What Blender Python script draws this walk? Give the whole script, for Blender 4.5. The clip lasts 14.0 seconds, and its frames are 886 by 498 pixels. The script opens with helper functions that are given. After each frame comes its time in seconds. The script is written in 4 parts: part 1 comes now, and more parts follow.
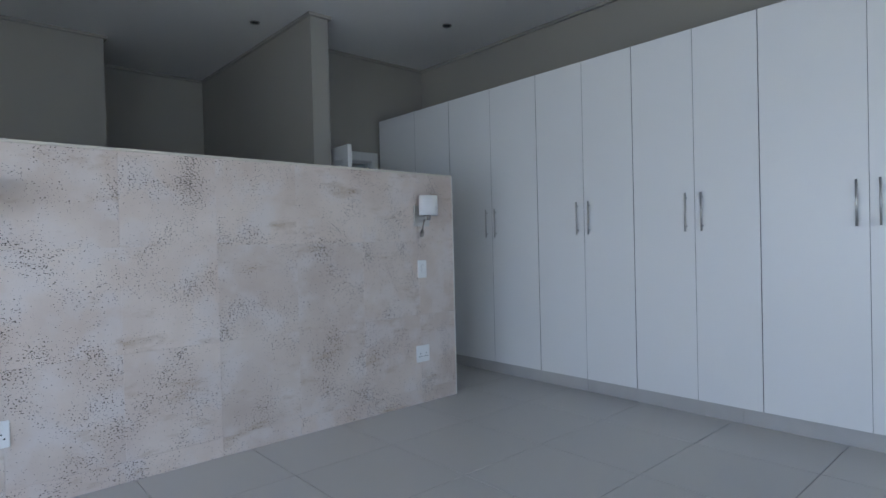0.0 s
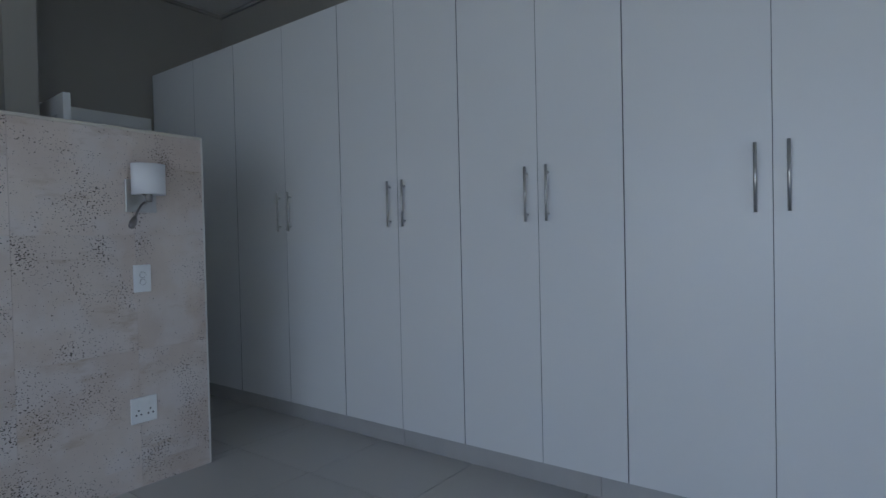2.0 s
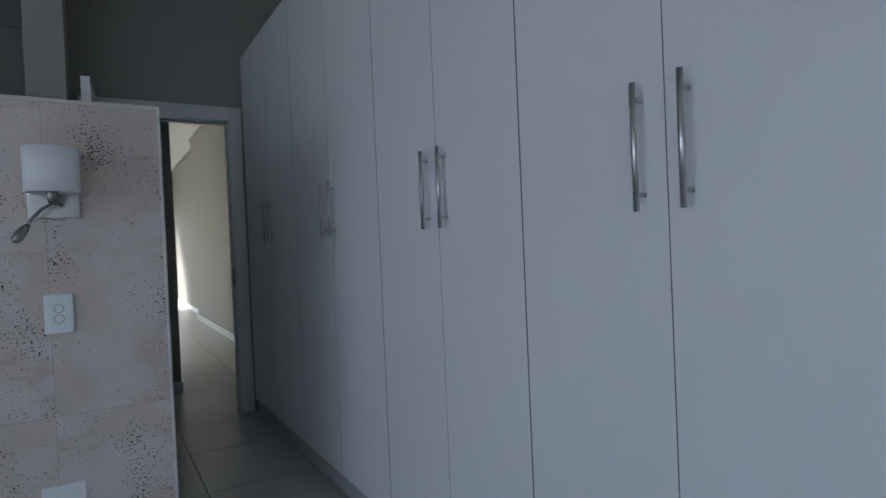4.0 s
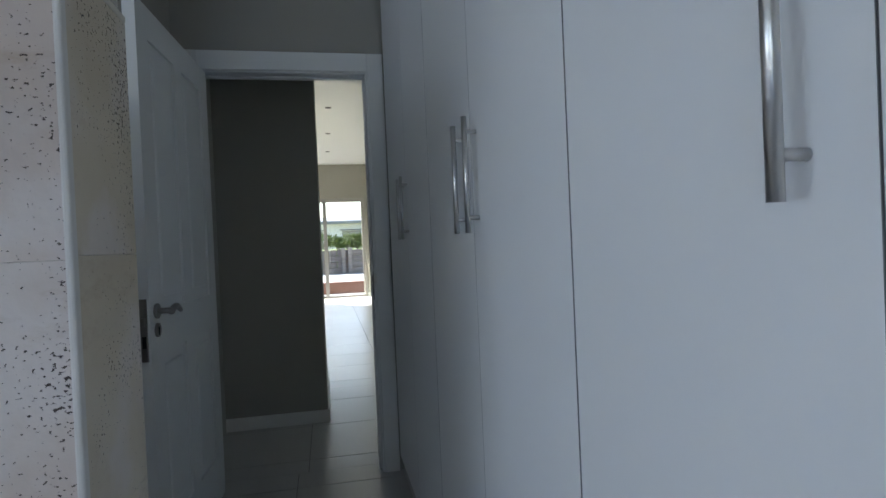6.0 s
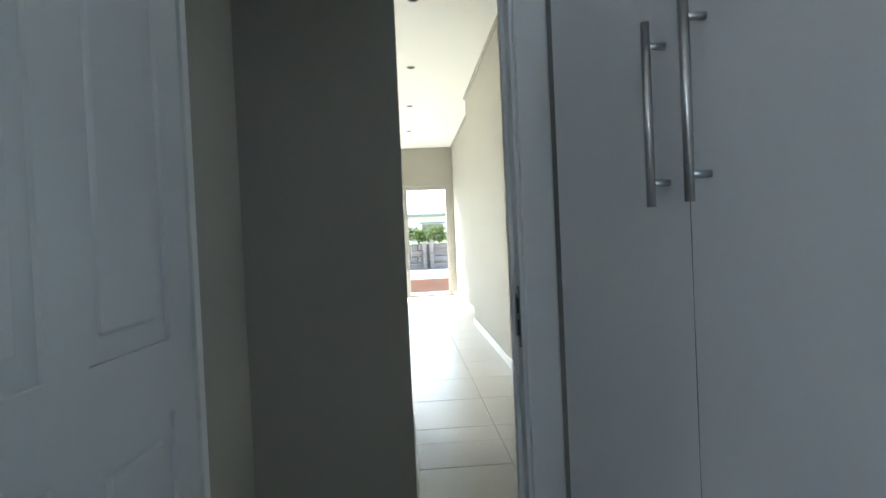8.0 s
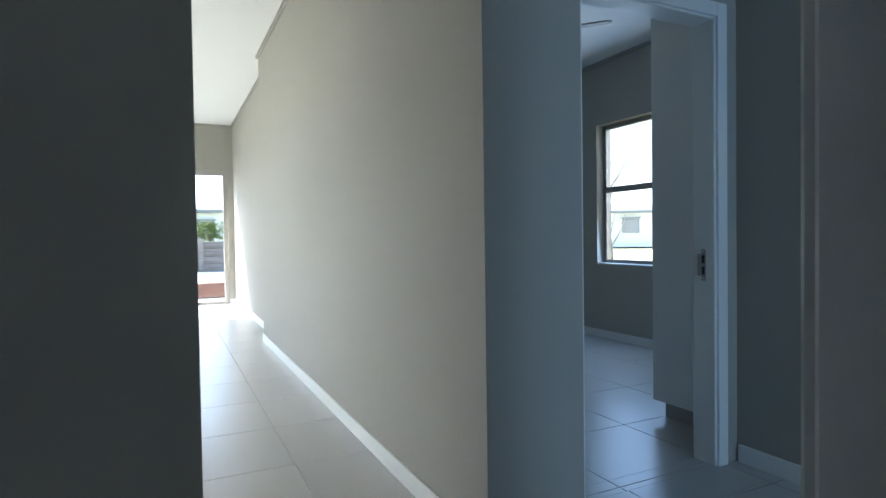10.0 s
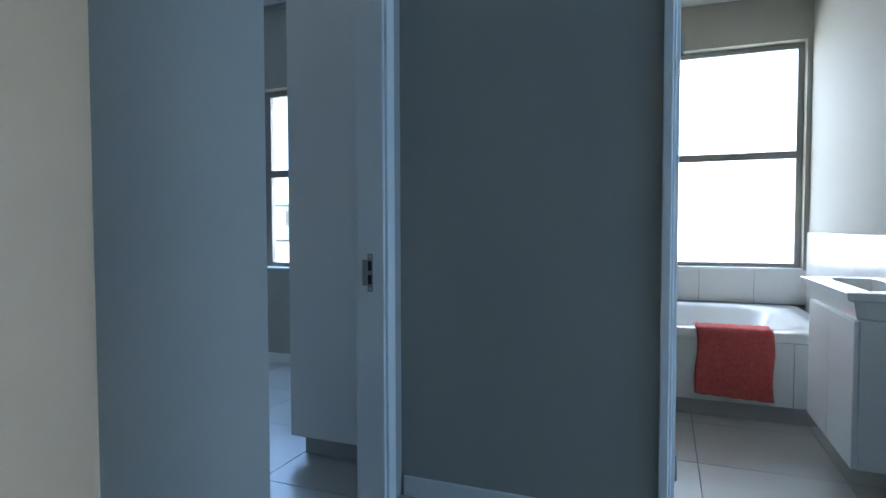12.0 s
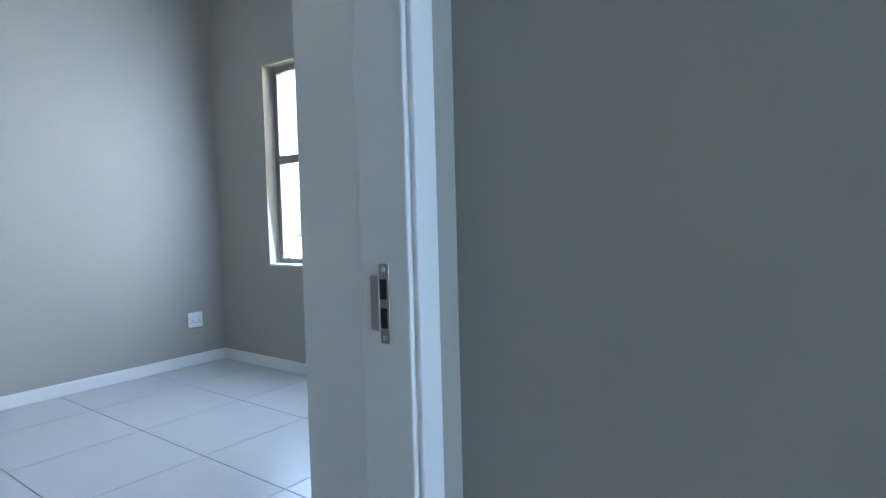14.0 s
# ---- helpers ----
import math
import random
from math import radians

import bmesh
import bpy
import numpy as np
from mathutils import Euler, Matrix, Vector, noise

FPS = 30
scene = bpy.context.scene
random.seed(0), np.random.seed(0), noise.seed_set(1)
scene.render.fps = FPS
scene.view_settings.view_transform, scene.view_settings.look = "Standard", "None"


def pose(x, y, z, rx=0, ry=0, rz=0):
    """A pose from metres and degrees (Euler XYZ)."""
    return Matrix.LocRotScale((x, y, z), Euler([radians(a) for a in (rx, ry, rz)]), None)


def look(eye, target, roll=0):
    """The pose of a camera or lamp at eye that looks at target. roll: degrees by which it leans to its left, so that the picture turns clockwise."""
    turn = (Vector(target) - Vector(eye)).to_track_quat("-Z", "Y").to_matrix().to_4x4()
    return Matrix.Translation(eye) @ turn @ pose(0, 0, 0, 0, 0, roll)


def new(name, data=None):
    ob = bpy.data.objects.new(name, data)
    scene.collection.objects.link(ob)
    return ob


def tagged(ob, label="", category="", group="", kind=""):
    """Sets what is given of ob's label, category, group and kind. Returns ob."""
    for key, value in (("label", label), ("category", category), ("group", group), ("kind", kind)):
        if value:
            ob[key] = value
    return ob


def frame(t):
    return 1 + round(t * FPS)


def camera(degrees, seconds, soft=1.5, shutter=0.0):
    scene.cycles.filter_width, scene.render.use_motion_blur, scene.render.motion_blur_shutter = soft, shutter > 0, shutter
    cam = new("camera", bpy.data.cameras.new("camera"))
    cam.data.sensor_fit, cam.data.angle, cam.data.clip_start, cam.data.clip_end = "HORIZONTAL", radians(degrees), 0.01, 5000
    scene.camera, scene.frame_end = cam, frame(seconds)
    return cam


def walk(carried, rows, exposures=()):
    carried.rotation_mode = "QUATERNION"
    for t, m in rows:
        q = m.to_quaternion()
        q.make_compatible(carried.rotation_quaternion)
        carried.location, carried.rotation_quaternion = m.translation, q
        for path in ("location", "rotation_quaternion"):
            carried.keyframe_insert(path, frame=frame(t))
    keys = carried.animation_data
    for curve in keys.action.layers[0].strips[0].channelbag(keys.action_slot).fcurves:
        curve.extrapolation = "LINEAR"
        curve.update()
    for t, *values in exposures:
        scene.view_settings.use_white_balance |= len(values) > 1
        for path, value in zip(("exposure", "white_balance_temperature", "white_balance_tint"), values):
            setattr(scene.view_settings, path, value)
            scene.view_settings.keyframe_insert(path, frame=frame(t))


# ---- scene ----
cam = camera(76.0, 14.0)
PATH = [
    (0, (0.999, 0.779, 1.16), (2.335, 2.267, 1.137), -1.4),
    (0.5, (1.268, 0.922, 1.137), (2.751, 2.264, 1.115), -1.3),
    (1, (1.601, 1.058, 1.124), (3.157, 2.314, 1.1), -1.3),
    (1.5, (1.975, 1.165, 1.145), (3.563, 2.38, 1.111), -1.6),
    (2, (2.358, 1.23, 1.125), (3.958, 2.429, 1.089), -1.3),
    (2.2, (2.494, 1.262, 1.123), (4.1, 2.453, 1.093), -1.4),
    (4.5, (3.991, 1.971, 1.164), (4.806, 3.797, 1.136), -2.6),
    (5, (4.161, 2.272, 1.17), (4.803, 4.167, 1.142), -2.6),
    (5.5, (4.279, 2.59, 1.163), (4.782, 4.525, 1.137), -2.8),
    (6, (4.336, 2.976, 1.177), (4.74, 4.935, 1.152), -2.5),
    (6.5, (4.352, 3.362, 1.175), (4.664, 5.337, 1.149), -2.5),
    (7, (4.344, 3.766, 1.165), (4.56, 5.754, 1.139), -2.2),
    (7.5, (4.325, 4.142, 1.174), (4.502, 6.134, 1.145), -2.1),
    (8, (4.3, 4.553, 1.163), (4.432, 6.548, 1.129), -2.6),
    (8.2, (4.277, 4.698, 1.154), (4.402, 6.694, 1.118), -2.5),
    (10.3, (4.251, 6.001, 1.096), (5.37, 7.657, 1.049), -0.8),
    (10.6, (4.312, 6.144, 1.098), (5.666, 7.615, 1.039), -0.8),
    (11, (4.368, 6.28, 1.08), (5.933, 7.524, 1.022), -0.5),
    (11.5, (4.45, 6.45, 1.133), (6.2, 7.412, 1.039), -0.1),
    (12, (4.579, 6.63, 1.126), (6.439, 7.361, 1.048), -0.1),
    (12.5, (4.862, 6.738, 1.115), (6.724, 7.464, 1.028), -0.1),
    (13, (5.198, 6.839, 1.112), (7.033, 7.627, 1.011), -0.2),
    (13.5, (5.478, 6.918, 1.125), (7.242, 7.855, 1.013), -1.0),
    (14, (5.77, 7.0, 1.102), (7.377, 8.186, 0.994), -1.5),
]
EXPOSURES = [(0, 1.42, 6230, 9), (1, 1.12, 6200, 9), (2, 0.70, 6080, 8), (4.5, 0.92, 6120, 9), (5, 1.06, 6150, 9), (6, 1.48, 6250, 8), (6.5, 1.65, 6300, 8), (7.5, 2.36, 6250, 6), (8.2, 2.6, 6300, 5), (10.3, 2.12, 5620, 8), (11.5, 2.22, 5450, 8), (12.5, 3.0, 5450, 10), (13, 3.12, 5700, 13), (13.5, 3.4, 6100, 13), (14, 3.6, 6230, 15)]
walk(cam, [(t, look(eye, to, roll)) for t, eye, to, roll in PATH], EXPOSURES)

# ---- light ----
world = bpy.data.worlds.new("world")
scene.world = world
world.use_nodes = True
wn = world.node_tree
sky = wn.nodes.new("ShaderNodeTexSky")
sky.sky_type = "NISHITA"
sky.sun_disc = False
SUN_ELEV, SUN_FROM = radians(42), Vector((-0.50, 0.86, 0))
sky.sun_elevation = SUN_ELEV
sky.sun_rotation = math.atan2(SUN_FROM.x, SUN_FROM.y)
wn.links.new(sky.outputs[0], wn.nodes["Background"].inputs[0])
wn.nodes["Background"].inputs[1].default_value = 0.15


def lamp(name, kind, m, energy, color, **values):
    data = bpy.data.lights.new(name, kind)
    data.energy, data.color = energy, color
    if kind == "AREA":
        data.shape = "RECTANGLE"
        data.size, data.size_y = values["size"]
    else:
        data.angle = values["angle"]
    ob = new(name, data)
    ob.matrix_world = m
    return ob


sun_way = SUN_FROM.normalized() * math.cos(SUN_ELEV) + Vector((0, 0, math.sin(SUN_ELEV)))
lamp("sun", "SUN", look(sun_way * 40, (0, 0, 0)), 4.2, (1.0, 0.965, 0.91), angle=radians(0.6))
# sky light entering each glazed opening
lamp("window_light_bedroom", "AREA", look((0.92, -1.95, 1.25), (1.3, 3.0, -1.2)), 15.0, (0.52, 0.65, 1.0), size=(3.5, 2.3))
lamp("window_light_side", "AREA", look((-1.42, 1.4, 1.35), (3.0, 1.4, -0.8)), 20.5, (0.52, 0.65, 1.0), size=(4.2, 1.9))
lamp("window_light_living", "AREA", look((4.45, 16.05, 1.15), (4.45, 8.0, 0.6)), 2.4, (0.92, 0.96, 1.0), size=(1.5, 2.0))
lamp("window_light_terrace", "AREA", look((2.42, 12.4, 1.25), (6.0, 12.4, 0.7)), 4.0, (0.88, 0.94, 1.0), size=(5.0, 2.1))
lamp("window_light_lobby", "AREA", look((6.1, 3.12, 1.25), (6.0, 8.0, 1.1)), 9.0, (0.42, 0.66, 1.0), size=(0.9, 2.0))
lamp("window_light_second", "AREA", look((8.40, 9.80, 1.48), (5.0, 9.80, 1.1)), 5.0, (0.46, 0.67, 1.0), size=(1.6, 1.4))
lamp("window_light_bath", "AREA", look((9.66, 6.45, 1.55), (6.0, 6.45, 1.0)), 0.8, (0.60, 0.77, 1.0), size=(1.35, 1.6))


# ---- materials ----
def material(name, color, rough=0.5, metal=0.0, tint=None, scale=8.0, amount=0.35, bump=0.05, bump_scale=120.0, random_tone=0.0, stretch=(1, 1, 1), island=False, spec=0.5, detail=6.0):
    mat = bpy.data.materials.new(name)
    mat.use_nodes = True
    nt = mat.node_tree
    n, l = nt.nodes, nt.links
    b = n["Principled BSDF"]
    b.inputs["Roughness"].default_value = rough
    b.inputs["Metallic"].default_value = metal
    b.inputs["Specular IOR Level"].default_value = spec
    geo = n.new("ShaderNodeNewGeometry")
    mp = n.new("ShaderNodeMapping")
    mp.inputs["Scale"].default_value = stretch
    l.new(geo.outputs["Position"], mp.inputs["Vector"])
    big = n.new("ShaderNodeTexNoise")
    big.inputs["Scale"].default_value = scale
    big.inputs["Detail"].default_value = detail
    l.new(mp.outputs[0], big.inputs["Vector"])
    fine = n.new("ShaderNodeTexNoise")
    fine.inputs["Scale"].default_value = bump_scale
    fine.inputs["Detail"].default_value = 3
    l.new(mp.outputs[0], fine.inputs["Vector"])
    mix = n.new("ShaderNodeMix")
    mix.data_type = "RGBA"
    mix.inputs["A"].default_value = (*color, 1)
    mix.inputs["B"].default_value = (*(tint or [c * 0.8 for c in color]), 1)
    ramp = n.new("ShaderNodeMapRange")
    ramp.inputs["From Min"].default_value, ramp.inputs["From Max"].default_value = 0.35, 0.7
    ramp.inputs["To Max"].default_value = amount
    l.new(big.outputs[0], ramp.inputs["Value"])
    l.new(ramp.outputs[0], mix.inputs["Factor"])
    out = mix.outputs["Result"]
    if random_tone:
        info = n.new("ShaderNodeNewGeometry" if island else "ShaderNodeObjectInfo")
        rng = n.new("ShaderNodeMapRange")
        rng.inputs["To Min"].default_value, rng.inputs["To Max"].default_value = 1 - random_tone, 1 + random_tone
        l.new(info.outputs["Random Per Island" if island else "Random"], rng.inputs["Value"])
        hsv = n.new("ShaderNodeHueSaturation")
        l.new(out, hsv.inputs["Color"])
        l.new(rng.outputs[0], hsv.inputs["Value"])
        out = hsv.outputs[0]
    l.new(out, b.inputs["Base Color"])
    if bump:
        bp = n.new("ShaderNodeBump")
        bp.inputs["Strength"].default_value = bump
        bp.inputs["Distance"].default_value = 0.004
        l.new(fine.outputs[0], bp.inputs["Height"])
        l.new(bp.outputs[0], b.inputs["Normal"])
    wear = n.new("ShaderNodeMapRange")
    wear.inputs["To Min"].default_value, wear.inputs["To Max"].default_value = max(0.02, rough - 0.03), min(1, rough + 0.03)
    l.new(big.outputs[0], wear.inputs["Value"])
    l.new(wear.outputs[0], b.inputs["Roughness"])
    return mat


def travertine(name, color, tint, pits):
    mat = material(name, color, 0.75, tint=tint, scale=2.6, amount=0.9, bump=0.2, bump_scale=55, random_tone=0.075)
    nt = mat.node_tree
    n, l = nt.nodes, nt.links
    b = n["Principled BSDF"]
    hsv = next(x for x in n if x.type == "HUE_SAT")
    geo = n.new("ShaderNodeNewGeometry")
    info = n.new("ShaderNodeObjectInfo")
    shift = n.new("ShaderNodeVectorMath")
    shift.operation = "MULTIPLY_ADD"
    l.new(info.outputs["Random"], shift.inputs[0])
    shift.inputs[1].default_value = (7, 0, 5)
    l.new(geo.outputs["Position"], shift.inputs[2])
    # cloudy pale filler
    cloud = n.new("ShaderNodeTexNoise")
    cloud.inputs["Scale"].default_value, cloud.inputs["Detail"].default_value = 5.5, 8
    l.new(shift.outputs[0], cloud.inputs["Vector"])
    cr = n.new("ShaderNodeMapRange")
    cr.inputs["From Min"].default_value, cr.inputs["From Max"].default_value = 0.48, 0.62
    cr.inputs["To Max"].default_value = 0.6
    l.new(cloud.outputs[0], cr.inputs["Value"])
    pale = n.new("ShaderNodeMix")
    pale.data_type = "RGBA"
    pale.inputs["B"].default_value = (0.66, 0.60, 0.565, 1)
    l.new(hsv.outputs[0], pale.inputs["A"])
    l.new(cr.outputs[0], pale.inputs["Factor"])
    # rust-toned veins
    vein = n.new("ShaderNodeTexNoise")
    vein.inputs["Scale"].default_value, vein.inputs["Detail"].default_value = 3.0, 10
    vein.inputs["Roughness"].default_value = 0.7
    mp = n.new("ShaderNodeMapping")
    mp.inputs["Scale"].default_value = (0.8, 1, 2.2)
    l.new(shift.outputs[0], mp.inputs["Vector"])
    l.new(mp.outputs[0], vein.inputs["Vector"])
    vr = n.new("ShaderNodeMapRange")
    vr.inputs["From Min"].default_value, vr.inputs["From Max"].default_value = 0.57, 0.72
    vr.inputs["To Max"].default_value = 0.75
    l.new(vein.outputs[0], vr.inputs["Value"])
    rust = n.new("ShaderNodeMix")
    rust.data_type = "RGBA"
    rust.inputs["B"].default_value = (0.40, 0.29, 0.19, 1)
    l.new(pale.outputs["Result"], rust.inputs["A"])
    l.new(vr.outputs[0], rust.inputs["Factor"])
    # pits, in drifts
    pit = n.new("ShaderNodeTexNoise")
    pit.inputs["Scale"].default_value, pit.inputs["Detail"].default_value = 132, 2.5
    mp2 = n.new("ShaderNodeMapping")
    mp2.inputs["Scale"].default_value = (0.8, 1, 1.2)
    l.new(shift.outputs[0], mp2.inputs["Vector"])
    l.new(mp2.outputs[0], pit.inputs["Vector"])
    drift = n.new("ShaderNodeTexNoise")
    drift.inputs["Scale"].default_value, drift.inputs["Detail"].default_value = 4.6, 9
    l.new(shift.outputs[0], drift.inputs["Vector"])
    dr = n.new("ShaderNodeMapRange")
    dr.inputs["From Min"].default_value, dr.inputs["From Max"].default_value = 0.40, 0.72
    dr.inputs["To Min"].default_value, dr.inputs["To Max"].default_value = -0.065 + pits, 0.095 + pits
    l.new(drift.outputs[0], dr.inputs["Value"])
    add = n.new("ShaderNodeMath")
    add.operation = "ADD"
    l.new(pit.outputs[0], add.inputs[0])
    l.new(dr.outputs[0], add.inputs[1])
    pr = n.new("ShaderNodeMapRange")
    pr.inputs["From Min"].default_value, pr.inputs["From Max"].default_value = 0.643, 0.668
    l.new(add.outputs[0], pr.inputs["Value"])
    hole = n.new("ShaderNodeMix")
    hole.data_type = "RGBA"
    hole.inputs["B"].default_value = (0.065, 0.048, 0.036, 1)
    l.new(rust.outputs["Result"], hole.inputs["A"])
    l.new(pr.outputs[0], hole.inputs["Factor"])
    l.new(hole.outputs["Result"], b.inputs["Base Color"])
    bp = next(x for x in n if x.type == "BUMP")
    bp2 = n.new("ShaderNodeBump")
    bp2.invert = True
    bp2.inputs["Strength"].default_value, bp2.inputs["Distance"].default_value = 0.8, 0.006
    l.new(pr.outputs[0], bp2.inputs["Height"])
    l.new(bp.outputs[0], bp2.inputs["Normal"])
    l.new(bp2.outputs[0], b.inputs["Normal"])
    return mat


def glass_mat(name, frosted=False):
    mat = bpy.data.materials.new(name)
    mat.use_nodes = True
    b = mat.node_tree.nodes["Principled BSDF"]
    b.inputs["Transmission Weight"].default_value = 1
    b.inputs["Roughness"].default_value = 0.45 if frosted else 0.0
    b.inputs["IOR"].default_value = 1.03 if frosted else 1.45
    b.inputs["Base Color"].default_value = (0.97, 0.98, 0.98, 1)
    return mat


def plain_glow(name, color, strength):
    mat = bpy.data.materials.new(name)
    mat.use_nodes = True
    b = mat.node_tree.nodes["Principled BSDF"]
    b.inputs["Base Color"].default_value = (*color, 1)
    b.inputs["Emission Color"].default_value = (*color, 1)
    b.inputs["Emission Strength"].default_value = strength
    return mat


M = dict(
    wall=material("wall_paint", (0.366, 0.348, 0.300), 0.75, scale=1.3, amount=0.10, bump=0.10, bump_scale=260),
    ceiling=material("ceiling_paint", (0.78, 0.77, 0.74), 0.85, scale=1.0, amount=0.06, bump=0.05, bump_scale=200),
    trim=material("gloss_trim_paint", (0.78, 0.78, 0.75), 0.38, scale=3, amount=0.12, bump=0.06, bump_scale=70),
    board=material("white_melamine", (0.80, 0.80, 0.78), 0.33, scale=0.8, amount=0.06, bump=0.015, bump_scale=350),
    # carcass coloured dark to stand for the shade behind the door gaps
    carcass=material("seam_shade_backing", (0.10, 0.10, 0.095), 0.85, scale=40, amount=0.4, bump=0.1),
    # shade of the door seams, put into a flat grey
    edge=material("grey_seam_shade", (0.24, 0.24, 0.23), 0.7, bump=0),
    tile=material("porcelain_tile", (0.47, 0.46, 0.435), 0.30, tint=(0.455, 0.445, 0.42), scale=0.7, amount=0.6, bump=0.03, bump_scale=300, random_tone=0.02, detail=1.0),
    grout=material("grout", (0.20, 0.19, 0.18), 0.9, bump=0.2),
    plinth=material("plinth_tile", (0.46, 0.45, 0.43), 0.4, scale=6, amount=0.4, random_tone=0.03),
    stone=travertine("travertine", (0.66, 0.57, 0.50), (0.53, 0.43, 0.365), 0.014),
    plaster_edge=material("cream_plaster_edge", (0.62, 0.57, 0.48), 0.7, scale=6, amount=0.5, bump=0.3, bump_scale=60),
    cream_stone=travertine("cream_travertine", (0.64, 0.57, 0.45), (0.50, 0.42, 0.30), -0.02),
    bead=material("pale_plaster_bead", (0.66, 0.63, 0.58), 0.7, scale=9, amount=0.4, bump=0.4, bump_scale=40),
    steel=material("brushed_steel", (0.58, 0.57, 0.55), 0.30, 1.0, scale=10, amount=0.3, bump=0.12, bump_scale=180, stretch=(1, 1, 0.06)),
    satin=material("satin_steel", (0.33, 0.31, 0.29), 0.38, 1.0, scale=20, amount=0.4, bump=0.05),
    dark=material("dark_slot", (0.015, 0.015, 0.015), 0.8, bump=0),
    plastic=material("white_plastic", (0.80, 0.80, 0.78), 0.35, scale=4, amount=0.08, bump=0),
    shade=material("white_fabric_shade", (0.82, 0.81, 0.79), 0.85, scale=30, amount=0.1, bump=0.25, bump_scale=700),
    frame=material("bronze_aluminium", (0.29, 0.275, 0.265), 0.42, 0.6, scale=6, amount=0.25, bump=0.03),
    alu=material("grey_aluminium", (0.42, 0.40, 0.37), 0.42, 0.5, scale=6, amount=0.25, bump=0.03),
    glass=glass_mat("clear_glass"),
    frosted=glass_mat("frosted_glass", True),
    towel=material("red_towel", (0.54, 0.095, 0.090), 0.95, tint=(0.62, 0.16, 0.145), scale=60, amount=0.7, bump=0.7, bump_scale=650, spec=0.2),
    walltile=material("white_wall_tile", (0.74, 0.74, 0.72), 0.22, scale=4, amount=0.10, bump=0.02, random_tone=0.02),
    ceramic=material("white_ceramic", (0.82, 0.82, 0.81), 0.12, scale=3, amount=0.05, bump=0),
    chrome=material("chrome", (0.75, 0.75, 0.75), 0.10, 1.0, scale=10, amount=0.1, bump=0),
    grass=material("lawn", (0.42, 0.40, 0.20), 0.95, tint=(0.52, 0.47, 0.30), scale=1.3, amount=0.9, bump=0.6, bump_scale=40),
    lawn=material("green_lawn", (0.16, 0.22, 0.05), 0.95, tint=(0.28, 0.30, 0.09), scale=4, amount=0.9, bump=0.6, bump_scale=40),
    paving=material("pale_paving", (0.58, 0.55, 0.51), 0.85, scale=3, amount=0.5, bump=0.2, bump_scale=60, random_tone=0.05),
    sleeper=material("weathered_sleeper", (0.20, 0.165, 0.14), 0.9, tint=(0.31, 0.27, 0.24), scale=3, amount=0.9, bump=0.7, bump_scale=30, random_tone=0.15, stretch=(0.4, 3, 6)),
    kerb=material("red_brick_edging", (0.26, 0.13, 0.09), 0.85, scale=9, amount=0.6, bump=0.3, bump_scale=40),
    leaf=material("shrub_leaf", (0.10, 0.15, 0.03), 0.6, tint=(0.20, 0.23, 0.05), scale=7, amount=0.9, bump=0.1, random_tone=0.3, island=True),
    bark=material("grey_bark", (0.26, 0.22, 0.18), 0.9, scale=12, amount=0.7, bump=0.6, bump_scale=60),
    render=material("outside_render", (0.82, 0.80, 0.77), 0.85, scale=2, amount=0.2, bump=0.1),
    roof=material("grey_roof", (0.24, 0.245, 0.26), 0.6, scale=3, amount=0.3, bump=0.1, random_tone=0.05),
)


# ---- mesh helpers ----
def add_box(bm, x0, x1, y0, y1, z0, z1, bevel=0.0, turn=None):
    m = Matrix.LocRotScale(((x0 + x1) / 2, (y0 + y1) / 2, (z0 + z1) / 2), None, (abs(x1 - x0), abs(y1 - y0), abs(z1 - z0)))
    made = bmesh.ops.create_cube(bm, size=1, matrix=(turn @ m) if turn else m)
    if bevel:
        edges = list({e for v in made["verts"] for e in v.link_edges})
        bmesh.ops.bevel(bm, geom=edges, offset=bevel, segments=2, affect="EDGES", profile=0.5)


def add_tube(bm, points, radius, seg=12, caps=True):
    """A tube along points; radius may be one number or one per point."""
    pts = [Vector(p) for p in points]
    rad = radius if isinstance(radius, (list, tuple)) else [radius] * len(pts)
    rings = []
    side = None
    for i, p in enumerate(pts):
        d = (pts[min(i + 1, len(pts) - 1)] - pts[max(i - 1, 0)]).normalized()
        if side is None:
            side = d.orthogonal().normalized()
        side = (side - d * side.dot(d)).normalized()
        up = d.cross(side)
        rings.append([bm.verts.new(p + (side * math.cos(a) + up * math.sin(a)) * rad[i]) for a in (2 * math.pi * k / seg for k in range(seg))])
    for r0, r1 in zip(rings, rings[1:]):
        for k in range(seg):
            f = bm.faces.new((r0[k], r0[(k + 1) % seg], r1[(k + 1) % seg], r1[k]))
            f.smooth = True
    if caps:
        bm.faces.new(rings[0][::-1])
        bm.faces.new(rings[-1])


def finish(name, bm, mat, smooth=False):
    bmesh.ops.recalc_face_normals(bm, faces=bm.faces)
    me = bpy.data.meshes.new(name)
    bm.to_mesh(me)
    bm.free()
    me.materials.append(mat)
    if smooth:
        for p in me.polygons:
            p.use_smooth = True
    return new(name, me)


def part(name, bm, mat, parent, label="", smooth=False):
    ob = finish(name, bm, mat, smooth)
    ob.parent = parent
    if label:
        ob["label"] = label
    return ob


def box_part(name, parent, mat, x0, x1, y0, y1, z0, z1, bevel=0.0, label="", turn=None):
    bm = bmesh.new()
    add_box(bm, x0, x1, y0, y1, z0, z1, bevel, turn)
    return part(name, bm, mat, parent, label)


